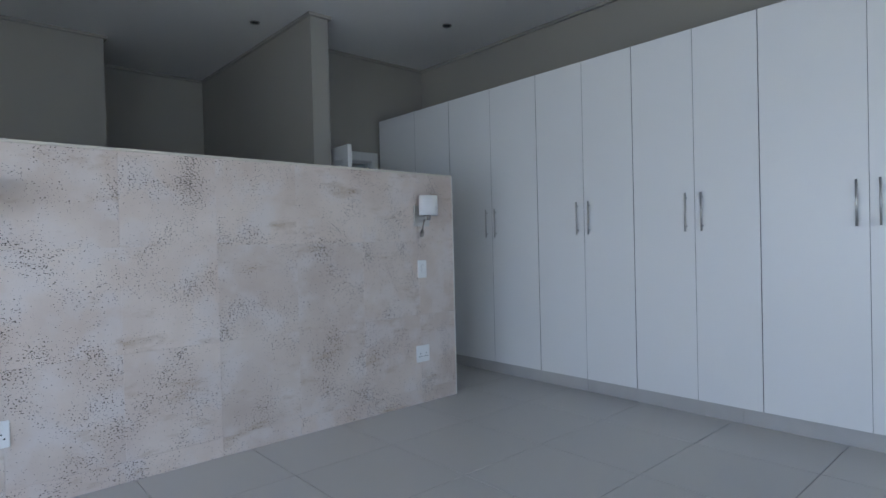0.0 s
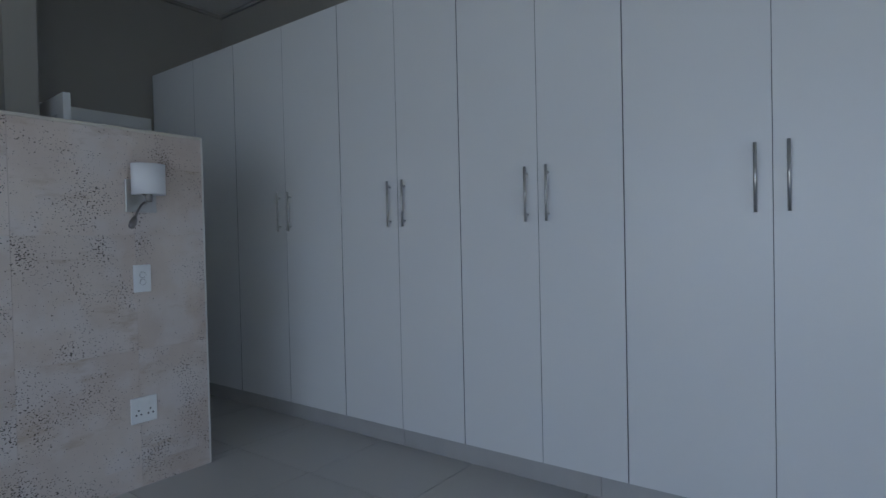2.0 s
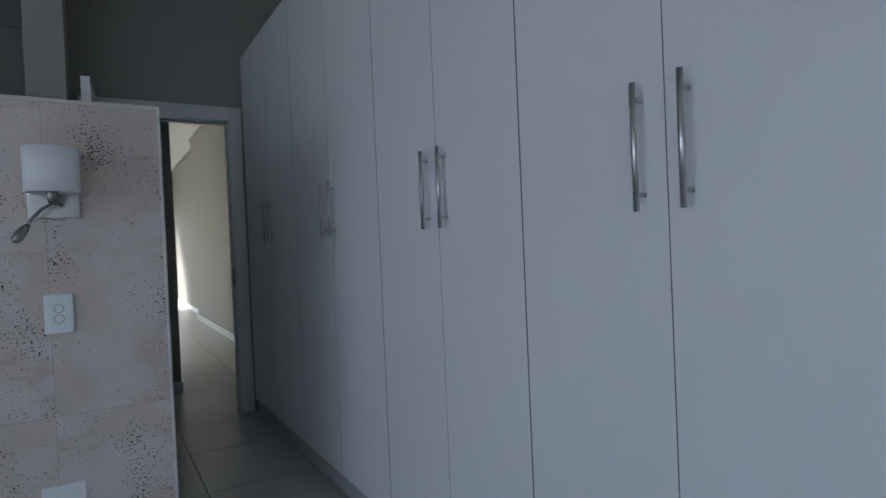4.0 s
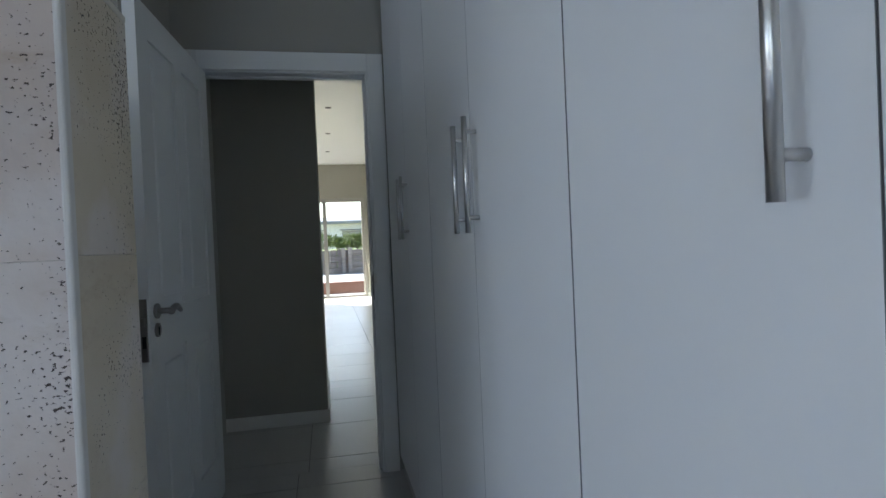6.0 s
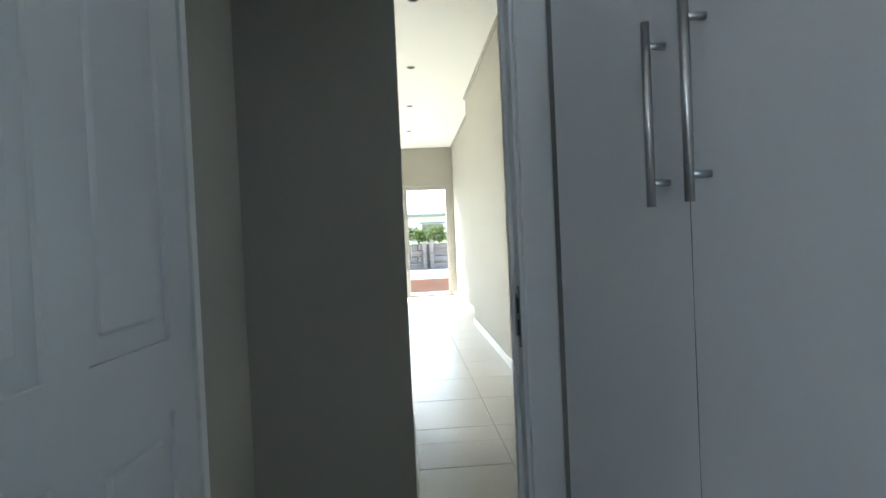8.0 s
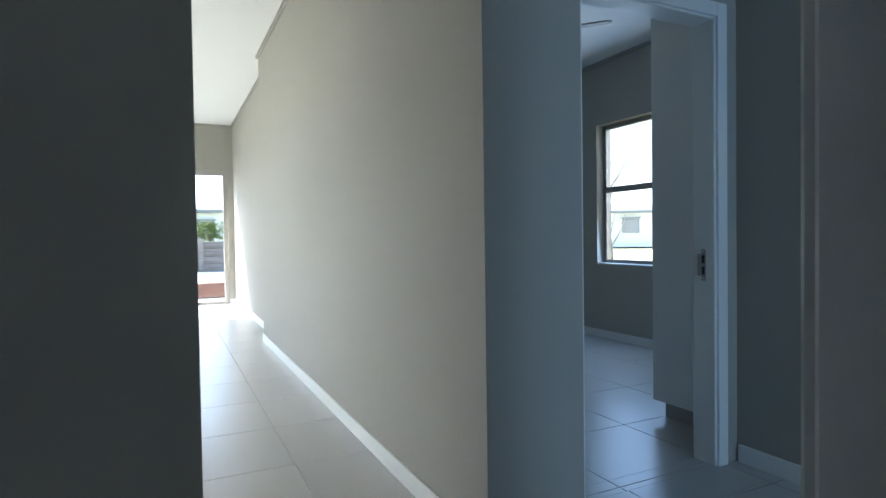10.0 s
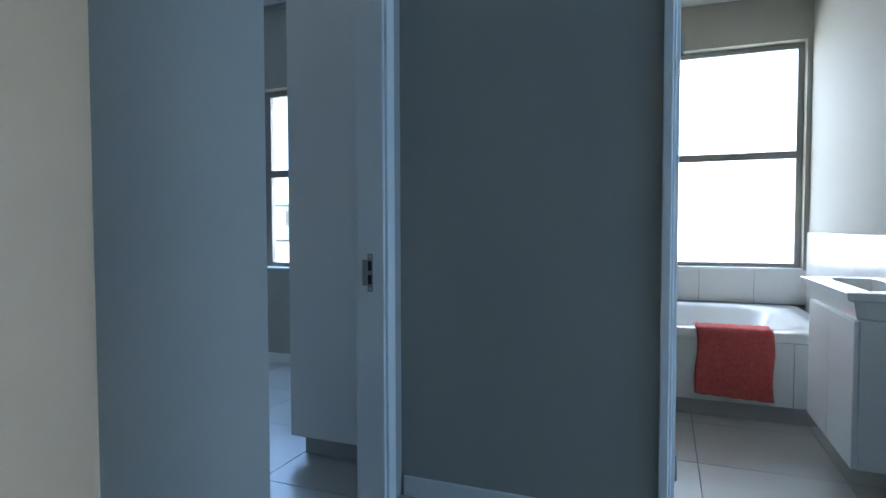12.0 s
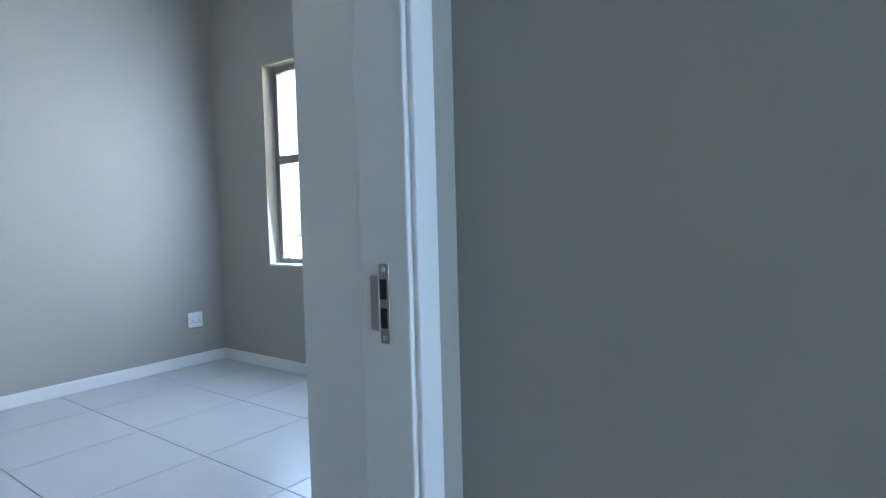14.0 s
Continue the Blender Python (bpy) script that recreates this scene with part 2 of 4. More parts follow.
def structure(name, boxes, mat, label, bevel=0.0):
    bm = bmesh.new()
    for b in boxes:
        add_box(bm, *b, bevel=bevel)
    return tagged(finish(name, bm, mat), label, name.split("_")[0], kind="structure")


def thing(name, label, category, m=None, group=""):
    ob = new(name)
    ob.empty_display_size = 0.1
    if m is not None:
        ob.matrix_world = m
    return tagged(ob, label, category, group)


# ---- the plan ----
CUP_X = 4.662            # cupboard fronts
DOOR_Y0, DOOR_Y1 = 5.912, 6.03    # wall with the bedroom door
STONE_Y = 3.948          # face of the travertine wall
STONE_END, STONE_TOP = 3.952, 1.670
C1, C2, C3 = 3.185, 3.045, 2.92     # ceilings: bedroom, passage, second bedroom and bathroom

structure("wall_east", [(5.33, 5.42, -2.0, 6.03, 0, C1)], M["wall"], "stone-grey painted wall behind the cupboards")
structure("wall_nib", [(4.665, 5.33, -2.0, 0.95, 0, C1)], M["wall"], "stone-grey painted wall beside the cupboards")
structure("wall_south", [(-1.5, -0.9, -2.15, -2.0, 0, C1), (-0.9, 2.75, -2.15, -2.0, 2.45, C1), (2.75, 5.42, -2.15, -2.0, 0, C1)], M["wall"], "stone-grey painted wall with a wide glazed opening")
structure("wall_west", [(-1.65, -1.5, -2.15, -0.7, 0, C1), (-1.65, -1.5, 3.5, 8.15, 0, C1), (-1.65, -1.5, -0.7, 3.5, 0, 0.35), (-1.65, -1.5, -0.7, 3.5, 2.35, C1)], M["wall"], "stone-grey painted side wall")
structure("wall_alcove", [(-1.5, 2.24, 6.88, 8.05, 0, C1)], M["wall"], "stone-grey painted wall beside a deep recess")
structure("wall_recess", [(2.24, 3.47, 7.82, 8.12, 0, C1)], M["wall"], "stone-grey painted wall at the back of a recess")
structure("wall_partition", [(3.48, 3.65, 5.19, 8.12, 0, C1)], M["wall"], "stone-grey painted partition wall")
OPEN_X0, OPEN_X1, OPEN_Z = 3.745, 4.602, 2.085
structure("wall_door", [(3.65, OPEN_X0, DOOR_Y0, DOOR_Y1, 0, OPEN_Z), (OPEN_X1, 5.33, DOOR_Y0, DOOR_Y1, 0, OPEN_Z), (3.65, 5.33, DOOR_Y0, DOOR_Y1, OPEN_Z, C1)], M["wall"], "stone-grey painted wall round the bedroom doorway")
structure("ceiling_bedroom", [(-1.65, 5.42, -2.15, 6.03, C1, C1 + 0.1), (-1.65, 3.64, 6.03, 8.12, C1, C1 + 0.1)], M["ceiling"], "flat white painted ceiling")

# lobby and passage
structure("wall_pier", [(3.625, 4.30, 6.874, 8.12, 0, C2)], M["wall"], "stone-grey painted pier wall facing the bedroom door")
structure("wall_living", [(2.2, 2.35, 8.12, 9.8, 0, C2), (2.2, 2.35, 15.0, 16.3, 0, C2), (2.2, 2.35, 9.8, 15.0, 2.35, C2), (2.35, 3.64, 8.12, 8.22, 0, C2)], M["wall"], "stone-grey painted wall of the living space")
structure("wall_passage", [(5.189, 5.33, 7.77, 12.15, 0, C2)], M["wall"], "stone-grey painted passage wall")
structure("wall_nib_passage", [(5.189, 5.592, 7.442, 7.77, 0, C2)], M["wall"], "stone-grey painted wall nib between passage and lobby")
structure("wall_garden_end", [(5.33, 5.48, 11.24, 16.3, 0, C2)], M["wall"], "stone-grey painted wall stepping back from the passage")
GD_X0, GD_X1, GD_Y, GD_Z = 3.60, 5.235, 16.17, 2.28
structure("wall_end", [(2.2, GD_X0, GD_Y, GD_Y + 0.2, 0, C2), (GD_X1, 5.33, GD_Y, GD_Y + 0.2, 0, C2), (GD_X0, GD_X1, GD_Y, GD_Y + 0.2, GD_Z, C2)], M["wall"], "stone-grey painted end wall round a glazed door")
D2_Y0, D2_Y1 = 7.655, 7.77
D2_X0, D2_X1 = 5.745, 6.580
structure("wall_second", [(5.592, D2_X0, D2_Y0, D2_Y1, 0, 2.115), (D2_X1, 8.42, D2_Y0, D2_Y1, 0, 2.115), (5.592, 8.42, D2_Y0, D2_Y1, 2.115, C2)], M["wall"], "stone-grey painted wall round the second bedroom's doorway")
BX0, BX1 = 6.705, 6.815
B_Y0, B_Y1 = 5.78, 6.632
structure("wall_bath", [(BX0, BX1, B_Y1, D2_Y0, 0, OPEN_Z), (BX0, BX1, 2.95, B_Y0, 0, OPEN_Z), (BX0, BX1, 2.95, D2_Y0, OPEN_Z, C2)], M["wall"], "stone-grey painted lobby wall round the bathroom doorway")
structure("wall_lobby", [(5.42, 5.53, 2.95, 6.03, 0, C2), (5.53, 5.60, 2.95, 3.05, 0, C2), (6.60, 6.705, 2.95, 3.05, 0, C2), (5.60, 6.60, 2.95, 3.05, 2.25, C2)], M["wall"], "stone-grey painted lobby wall")
structure("ceiling_passage", [(3.625, 5.42, 6.03, 8.12, C2, C2 + 0.1), (2.2, 5.48, 8.12, 16.37, C2, C2 + 0.1), (5.42, 6.815, 2.95, 8.12, C2, C2 + 0.1)], M["ceiling"], "flat white painted passage ceiling")

# second bedroom
W2_X, W2_Y0, W2_Y1, W2_Z0, W2_Z1 = 8.42, 8.92, 10.575, 0.785, 2.255
structure("wall_window", [(W2_X, W2_X + 0.2, 7.655, W2_Y0, 0, C3), (W2_X, W2_X + 0.2, W2_Y1, 11.40, 0, C3), (W2_X, W2_X + 0.2, W2_Y0, W2_Y1, 0, W2_Z0), (W2_X, W2_X + 0.2, W2_Y0, W2_Y1, W2_Z1, C3)], M["wall"], "stone-grey painted wall with a bedroom window", 0)
structure("wall_far", [(5.33, W2_X, 11.22, 11.24, 0, C3), (5.33, W2_X + 0.2, 11.24, 11.40, 0, C3)], M["wall"], "stone-grey painted far wall of the second bedroom")
structure("ceiling_second", [(5.33, 8.62, 8.12, 11.40, C3, C3 + 0.1), (6.815, 8.62, 7.77, 8.12, C3, C3 + 0.1)], M["ceiling"], "flat white painted bedroom ceiling")

# bathroom
BW_X, BW_Y0, BW_Y1, BW_Z0, BW_Z1 = 9.70, 5.635, 7.30, 0.785, 2.565
structure("wall_bathwindow", [(BW_X, BW_X + 0.2, 5.46, BW_Y0, 0, C3), (BW_X, BW_X + 0.2, BW_Y1, 7.655, 0, C3), (BW_X, BW_X + 0.2, BW_Y0, BW_Y1, 0, BW_Z0), (BW_X, BW_X + 0.2, BW_Y0, BW_Y1, BW_Z1, C3)], M["wall"], "grey painted bathroom wall with a frosted window")
structure("wall_basin", [(BX1, BW_X + 0.2, 5.46, 5.60, 0, C3)], M["wall"], "grey painted bathroom wall above tiles")
structure("wall_bathback", [(8.62, BW_X + 0.2, 7.655, 7.77, 0, C3)], M["wall"], "grey painted bathroom back wall")
structure("ceiling_bath", [(6.815, BW_X + 0.2, 5.46, 7.655, C3, C3 + 0.1)], M["ceiling"], "flat white painted bathroom ceiling")


# ---- trim ----
def skirting(runs, h=0.085, t=0.014):
    bm = bmesh.new()
    for x0, y0, x1, y1, nx, ny in runs:
        if nx:
            add_box(bm, min(x0, x0 + nx * t), max(x0, x0 + nx * t), y0, y1, 0.0, h, 0.004)
        else:
            add_box(bm, x0, x1, min(y0, y0 + ny * t), max(y0, y0 + ny * t), 0.0, h, 0.004)
    return tagged(finish("baseboard", bm, M["trim"]), "white painted timber skirting board", "baseboard", kind="structure")


skirting([(3.639, 6.874, 4.314, 6.874, 0, -1), (4.30, 6.874, 4.30, 8.12, 1, 0), (3.625, 6.03, 3.625, 6.86, 1, 0)])
skirting([(5.189, 7.442, 5.189, 12.15, -1, 0), (5.33, 12.17, 5.33, 16.17, -1, 0), (5.175, 7.442, 5.592, 7.442, 0, -1), (5.189, 12.15, 5.316, 12.15, 0, 1)])
skirting([(BX0, 6.647, BX0, 7.64, -1, 0)])
skirting([(5.33, 11.22, 8.42, 11.22, 0, -1), (8.42, 7.79, 8.42, 11.206, -1, 0), (5.33, 7.79, 5.33, 11.20, 1, 0)])
skirting([(3.64, 8.22, 3.64, 8.22, 1, 0), (GD_X1 + 0.01, GD_Y, 5.316, GD_Y, 0, -1)])


def cornice(runs, z, name="trim"):
    bm = bmesh.new()
    for x0, x1, y0, y1 in runs:
        add_box(bm, x0, x1, y0, y1, z - 0.030, z - 0.001, 0.004)
    return tagged(finish(name, bm, M["wall"]), "narrow stone-grey shadow-line cornice", "trim", kind="structure")


cornice([(3.65, 5.33, 5.884, 5.912), (5.302, 5.33, 0.95, 5.884), (3.452, 3.48, 5.19, 7.82), (3.452, 3.678, 5.162, 5.19), (3.65, 3.678, 5.19, 5.884),
         (2.24, 2.268, 6.88, 7.82), (2.268, 3.452, 7.792, 7.82), (-1.5, 2.268, 6.852, 6.88)], C1)
cornice([(5.161, 5.189, 7.42, 12.15), (5.302, 5.33, 12.15, 16.17), (2.35, 5.302, 16.142, 16.17)], C2)
cornice([(8.392, 8.42, 7.79, 11.22), (5.33, 8.392, 11.192, 11.22)], C3)


def casing(name, along, a0, a1, face, back, top, label, wide=0.075, proud=0.016, head=None, stops=True, left=None):
    """A door lining with architraves on both faces; along is 'x' or 'y'."""
    head, left = head or wide, left or wide
    t = thing(name, label, "door frame")
    t["kind"] = "structure"

    def put(pname, u0, u1, v0, v1, z0, z1, bevel=0.004):
        if along == "x":
            box_part(pname, t, M["trim"], u0, u1, v0, v1, z0, z1, bevel)
        else:
            box_part(pname, t, M["trim"], v0, v1, u0, u1, z0, z1, bevel)
    lin = 0.03
    put("jamb", a0 - 0.012, a0 + lin, face - 0.002, back + 0.002, 0, top + lin)
    put("jamb", a1 - lin, a1 + 0.012, face - 0.002, back + 0.002, 0, top + lin)
    put("head", a0 + lin, a1 - lin, face - 0.002, back + 0.002, top, top + lin)
    mid = (face + back) / 2
    if stops:
        put("door_stop", a0 + lin, a0 + lin + 0.012, mid - 0.012, mid + 0.02, 0, top - 0.012, 0.002)
        put("door_stop", a1 - lin - 0.012, a1 - lin, mid - 0.012, mid + 0.02, 0, top - 0.012, 0.002)
        put("door_stop", a0 + lin, a1 - lin, mid - 0.012, mid + 0.02, top - 0.012, top, 0.002)
    for v0, v1 in ((face - proud, face - 0.002), (back + 0.002, back + proud)):
        put("architrave", a0 - left + 0.02, a0 + 0.02, v0, v1, 0, top + 0.01 + head)
        put("architrave", a1 - 0.02, a1 - 0.02 + wide, v0, v1, 0, top + 0.01 + head)
        put("architrave", a0 + 0.02, a1 - 0.02, v0, v1, top + 0.01, top + 0.01 + head)
    return t


casing("door_1", "x", OPEN_X0, OPEN_X1, DOOR_Y0, DOOR_Y1, 2.052, "white painted timber door lining with architraves", wide=0.080, head=0.094)
casing("door_2", "x", D2_X0, D2_X1, D2_Y0, D2_Y1, 2.085, "white painted timber door lining with architraves", wide=0.063, head=0.065, stops=False, left=0.030)
bath_frame = casing("door_3", "y", B_Y0, B_Y1, BX0, BX1, 2.055, "white painted timber door lining with architraves", wide=0.032)
for z in (0.36, 1.81):
    box_part("hinge", bath_frame, M["dark"], BX1 - 0.028, BX1, B_Y1 - 0.0325, B_Y1 - 0.0295, z, z + 0.10, 0.0008, "dark steel butt hinge")


def strike_plate(m):
    """Plate in the local yz plane, facing -x."""
    t = thing("strike_plate", "satin steel strike plate with two dark slots", "strike plate", m)
    box_part("plate", t, M["satin"], -0.003, 0.0, -0.012, 0.012, -0.075, 0.075, 0.001)
    box_part("lip", t, M["satin"], -0.005, 0.001, 0.012, 0.034, -0.052, 0.052, 0.002)
    box_part("slot", t, M["dark"], -0.0042, -0.003, -0.007, 0.009, 0.008, 0.046)
    box_part("slot", t, M["dark"], -0.0042, -0.003, -0.007, 0.009, -0.046, -0.008)
    for z in (-0.064, 0.064):
        bm = bmesh.new()
        add_tube(bm, [(-0.005, 0, z), (-0.003, 0, z)], 0.005, 8)
        part("screw", bm, M["steel"], t)
    return t


strike_plate(pose(D2_X1 - 0.0305, 7.712, 0.946))
strike_plate(pose(OPEN_X1 - 0.0305, 5.925, 0.966))


def door_leaf(name, hinge, angle, width, label, mirrored=False):
    """A moulded four-panel leaf; local x runs from the hinge, thickness along y."""
    t = thing(name, label, "door", pose(hinge[0], hinge[1], 0, 0, 0, angle))
    h, th = 2.042, 0.040
    bm = bmesh.new()
    st, mid = 0.105, width / 2
    rails = (0.012, 0.22, 0.83, 0.98, h - 0.115, h)
    for x0, x1 in ((0, st), (width - st, width)):
        add_box(bm, x0, x1, -th / 2, th / 2, 0.012, h)
    for z0, z1 in ((rails[0], rails[1]), (rails[2], rails[3]), (rails[4], rails[5])):
        add_box(bm, st, width - st, -th / 2, th / 2, z0, z1)
    for z0, z1 in ((rails[1], rails[2]), (rails[3], rails[4])):
        add_box(bm, mid - 0.05, mid + 0.05, -th / 2, th / 2, z0, z1)
    part("stiles", bm, M["trim"], t)
    for x0, x1 in ((st, mid - 0.05), (mid + 0.05, width - st)):
        for z0, z1 in ((rails[1], rails[2]), (rails[3], rails[4])):
            bm = bmesh.new()
            add_box(bm, x0, x1, -th / 2 + 0.010, th / 2 - 0.010, z0, z1)
            add_box(bm, x0 + 0.045, x1 - 0.045, -th / 2 + 0.002, th / 2 - 0.002, z0 + 0.045, z1 - 0.045, 0.008)
            part("panel", bm, M["trim"], t)
    for side in (-1, 1):
        y = side * th / 2
        hx, hz = width - 0.06, 0.983
        bm = bmesh.new()
        add_tube(bm, [(hx, y, hz), (hx, y + side * 0.008, hz)], 0.026, 24)
        part("rose", bm, M["satin"], t, "round satin steel rose")
        bm = bmesh.new()
        add_tube(bm, [(hx, y + side * 0.008, hz), (hx, y + side * 0.045, hz)], 0.010, 12)
        pts = [(hx - d, y + side * (0.045 + 0.004 * math.sin(d * 25)), hz + 0.011 * math.sin((d - 0.02) * 48) * (1 if d > 0.01 else 0.2)) for d in [i * 0.011 for i in range(12)]]
        add_tube(bm, pts, [0.011, 0.012, 0.0115, 0.011, 0.0105, 0.010, 0.010, 0.0095, 0.009, 0.0085, 0.008, 0.006], 12)
        part("lever_handle", bm, M["satin"], t, "curved satin steel lever handle", True)
        bm = bmesh.new()
        add_tube(bm, [(hx, y, hz - 0.065), (hx, y + side * 0.007, hz - 0.065)], 0.024, 24)
        part("keyhole_rose", bm, M["satin"], t)
        box_part("keyhole", t, M["dark"], hx - 0.005, hx + 0.005, y + side * 0.0066, y + side * 0.0078, hz - 0.082, hz - 0.054)
    box_part("latch_plate", t, M["satin"], width - 0.0005, width + 0.0025, -0.012, 0.012, 0.82, 1.03, 0.001, "steel mortice lock faceplate")
    box_part("latch", t, M["satin"], width + 0.0025, width + 0.014, -0.008, 0.008, 0.94, 0.968, 0.003)
    box_part("deadlock_slot", t, M["dark"], width + 0.0025, width + 0.0032, -0.006, 0.006, 0.865, 0.905)
    for z in (0.23, 1.79):
        bm = bmesh.new()
        add_tube(bm, [(-0.008, -th / 2 - 0.004, z - 0.05), (-0.008, -th / 2 - 0.004, z + 0.05)], 0.0075, 10)
        add_box(bm, -0.026, 0.0, -th / 2 - 0.004, -th / 2 + 0.028, z - 0.05, z + 0.05)
        part("hinge", bm, M["satin"], t, "satin steel butt hinge")
    return t


# bedroom door stands open towards the room; bathroom door stands open into the bathroom
door_leaf("panel_door", (3.785, 5.885), -93.4, 0.868, "white painted moulded panel door standing open")
door_leaf("panel_door", (6.838, 6.612), 4.6, 0.79, "white painted moulded panel door standing open into the bathroom")

# ---- cupboards ----
SEAMS = [(0.95, 1.496, 2.026), (2.026, 2.416, 2.845), (2.845, 3.254, 3.694), (3.694, 4.203, 4.735), (4.735, 5.249, 5.860)]
CUP_TOP, CUP_BOT, CUP_BACK = 2.497, 0.100, 5.27


def bar_handle(parent, y, z0=1.194, z1=1.442):
    bm = bmesh.new()
    x = CUP_X - 0.027
    add_tube(bm, [(x, y, z0), (x, y, z1)], 0.0062, 14)
    for z in (z0 + 0.032, z1 - 0.032):
        add_tube(bm, [(x, y, z), (CUP_X - 0.001, y, z)], 0.0048, 10)
    return part("bar_handle", bm, M["steel"], parent, "brushed steel bar handle")


def cupboard_unit(y0, ym, y1, solo=False):
    t = thing("wardrobe", "white melamine built-in wardrobe with two tall doors" if not solo else "white melamine built-in wardrobe with one narrow door", "wardrobe", group="built-in wardrobes")
    bm = bmesh.new()
    x0 = CUP_X + 0.055
    add_box(bm, x0, CUP_BACK, y0, y0 + 0.016, CUP_BOT, CUP_TOP)
    add_box(bm, x0, CUP_BACK, y1 - 0.016, y1, CUP_BOT, CUP_TOP)
    add_box(bm, x0, CUP_BACK, y0 + 0.016, y1 - 0.016, CUP_BOT, CUP_BOT + 0.016)
    add_box(bm, x0, CUP_BACK, y0 + 0.016, y1 - 0.016, CUP_TOP - 0.016, CUP_TOP)
    add_box(bm, CUP_BACK - 0.012, CUP_BACK, y0 + 0.016, y1 - 0.016, CUP_BOT + 0.016, CUP_TOP - 0.016)
    # white boards in truth; the dark colour puts seam shade behind the doors
    part("carcass", bm, M["carcass"], t)
    doors = [(y0 + 0.0022, y1 - 0.0022)] if solo else [(y0 + 0.0019, ym - 0.0008), (ym + 0.0008, y1 - 0.0019)]
    for i, (a, b) in enumerate(doors):
        d = box_part("door", t, M["board"], CUP_X, CUP_X + 0.018, a + 0.0006, b - 0.0006, CUP_BOT - 0.002, CUP_TOP, 0.0003)
        # thin grey strips on both door sides stand for the shade inside the seams
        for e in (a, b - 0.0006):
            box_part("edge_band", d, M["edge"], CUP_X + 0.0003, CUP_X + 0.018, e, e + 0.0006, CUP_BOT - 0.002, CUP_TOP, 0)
        if not solo:
            bar_handle(d, ym - 0.052 if i == 0 else ym + 0.052)
    return t


for y0, ym, y1 in SEAMS:
    cupboard_unit(y0, ym, y1)
# added strip, its dark colour standing for shade in the gap beside the architrave
structure("trim_filler", [(4.720, 4.736, 5.862, 5.894, 0, CUP_TOP)], M["carcass"], "recessed strip coloured as the shade in the gap between wardrobe and door frame")
bm = bmesh.new()
for y0, y1 in ((0.95, 2.15), (2.15, 3.26), (3.26, 4.37), (4.37, 5.48), (5.48, 5.860)):
    add_box(bm, CUP_X + 0.018, CUP_X + 0.030, y0 + 0.001, y1 - 0.001, 0, CUP_BOT - 0.004, 0.001)
tagged(finish("plinth", bm, M["plinth"]), "pale grey tile plinth below the wardrobes", "plinth", kind="structure")

# ---- travertine wall ----
stone = structure("wall_stone", [(-1.5, STONE_END - 0.022, STONE_Y + 0.018, STONE_Y + 0.305, 0, STONE_TOP - 0.016)], M["plaster_edge"], "half-height wall clad in pitted beige travertine tiles")
for z0, z1 in ((0, 0.26), (0.26, 0.72), (0.72, 1.18), (1.18, STONE_TOP - 0.016)):
    box_part("tile", stone, M["cream_stone"], STONE_END - 0.0215, STONE_END - 0.0005, STONE_Y + 0.019, STONE_Y + 0.307, z0 + 0.0004, z1 - 0.0004, 0.001)
box_part("coping", stone, M["plaster_edge"], -1.5, STONE_END + 0.001, STONE_Y + 0.001, STONE_Y + 0.309, STONE_TOP - 0.016, STONE_TOP, 0.004, "cream plastered top edge")

# ---- electrical fittings and sconces ----
def socket_outlet(m):
    """Local face looks along -y."""
    t = thing("wall_socket", "white plastic double wall socket outlet", "socket", m)
    box_part("cover", t, M["plastic"], -0.06, 0.06, -0.010, 0.0, -0.06, 0.06, 0.004)
    for cx in (-0.026, 0.028):
        for dx, dz in ((0, 0.012), (-0.011, -0.008), (0.011, -0.008)):
            bm = bmesh.new()
            add_tube(bm, [(cx + dx, -0.0108, dz - 0.012), (cx + dx, -0.009, dz - 0.012)], 0.0042, 10)
            part("pin_hole", bm, M["dark"], t)
        box_part("rocker", t, M["plastic"], cx - 0.008, cx + 0.008, -0.014, -0.010, 0.022, 0.044, 0.002)
    return t


def light_switch(m):
    t = thing("light_switch", "white plastic two-gang light switch plate", "light switch", m)
    box_part("cover", t, M["plastic"], -0.040, 0.040, -0.010, 0.0, -0.064, 0.064, 0.004)
    box_part("inner_panel", t, M["plastic"], -0.031, 0.031, -0.0114, -0.0095, -0.046, 0.046, 0.0008)
    for z in (-0.017, 0.017):
        bm = bmesh.new()
        add_tube(bm, [(0, -0.0145, z), (0, -0.009, z)], 0.0125, 20)
        part("rocker", bm, M["plastic"], t)
        bm = bmesh.new()
        add_tube(bm, [(0, -0.0122, z), (0, -0.0098, z)], 0.0145, 20)
        part("rocker_ring", bm, M["satin"], t)
    return t


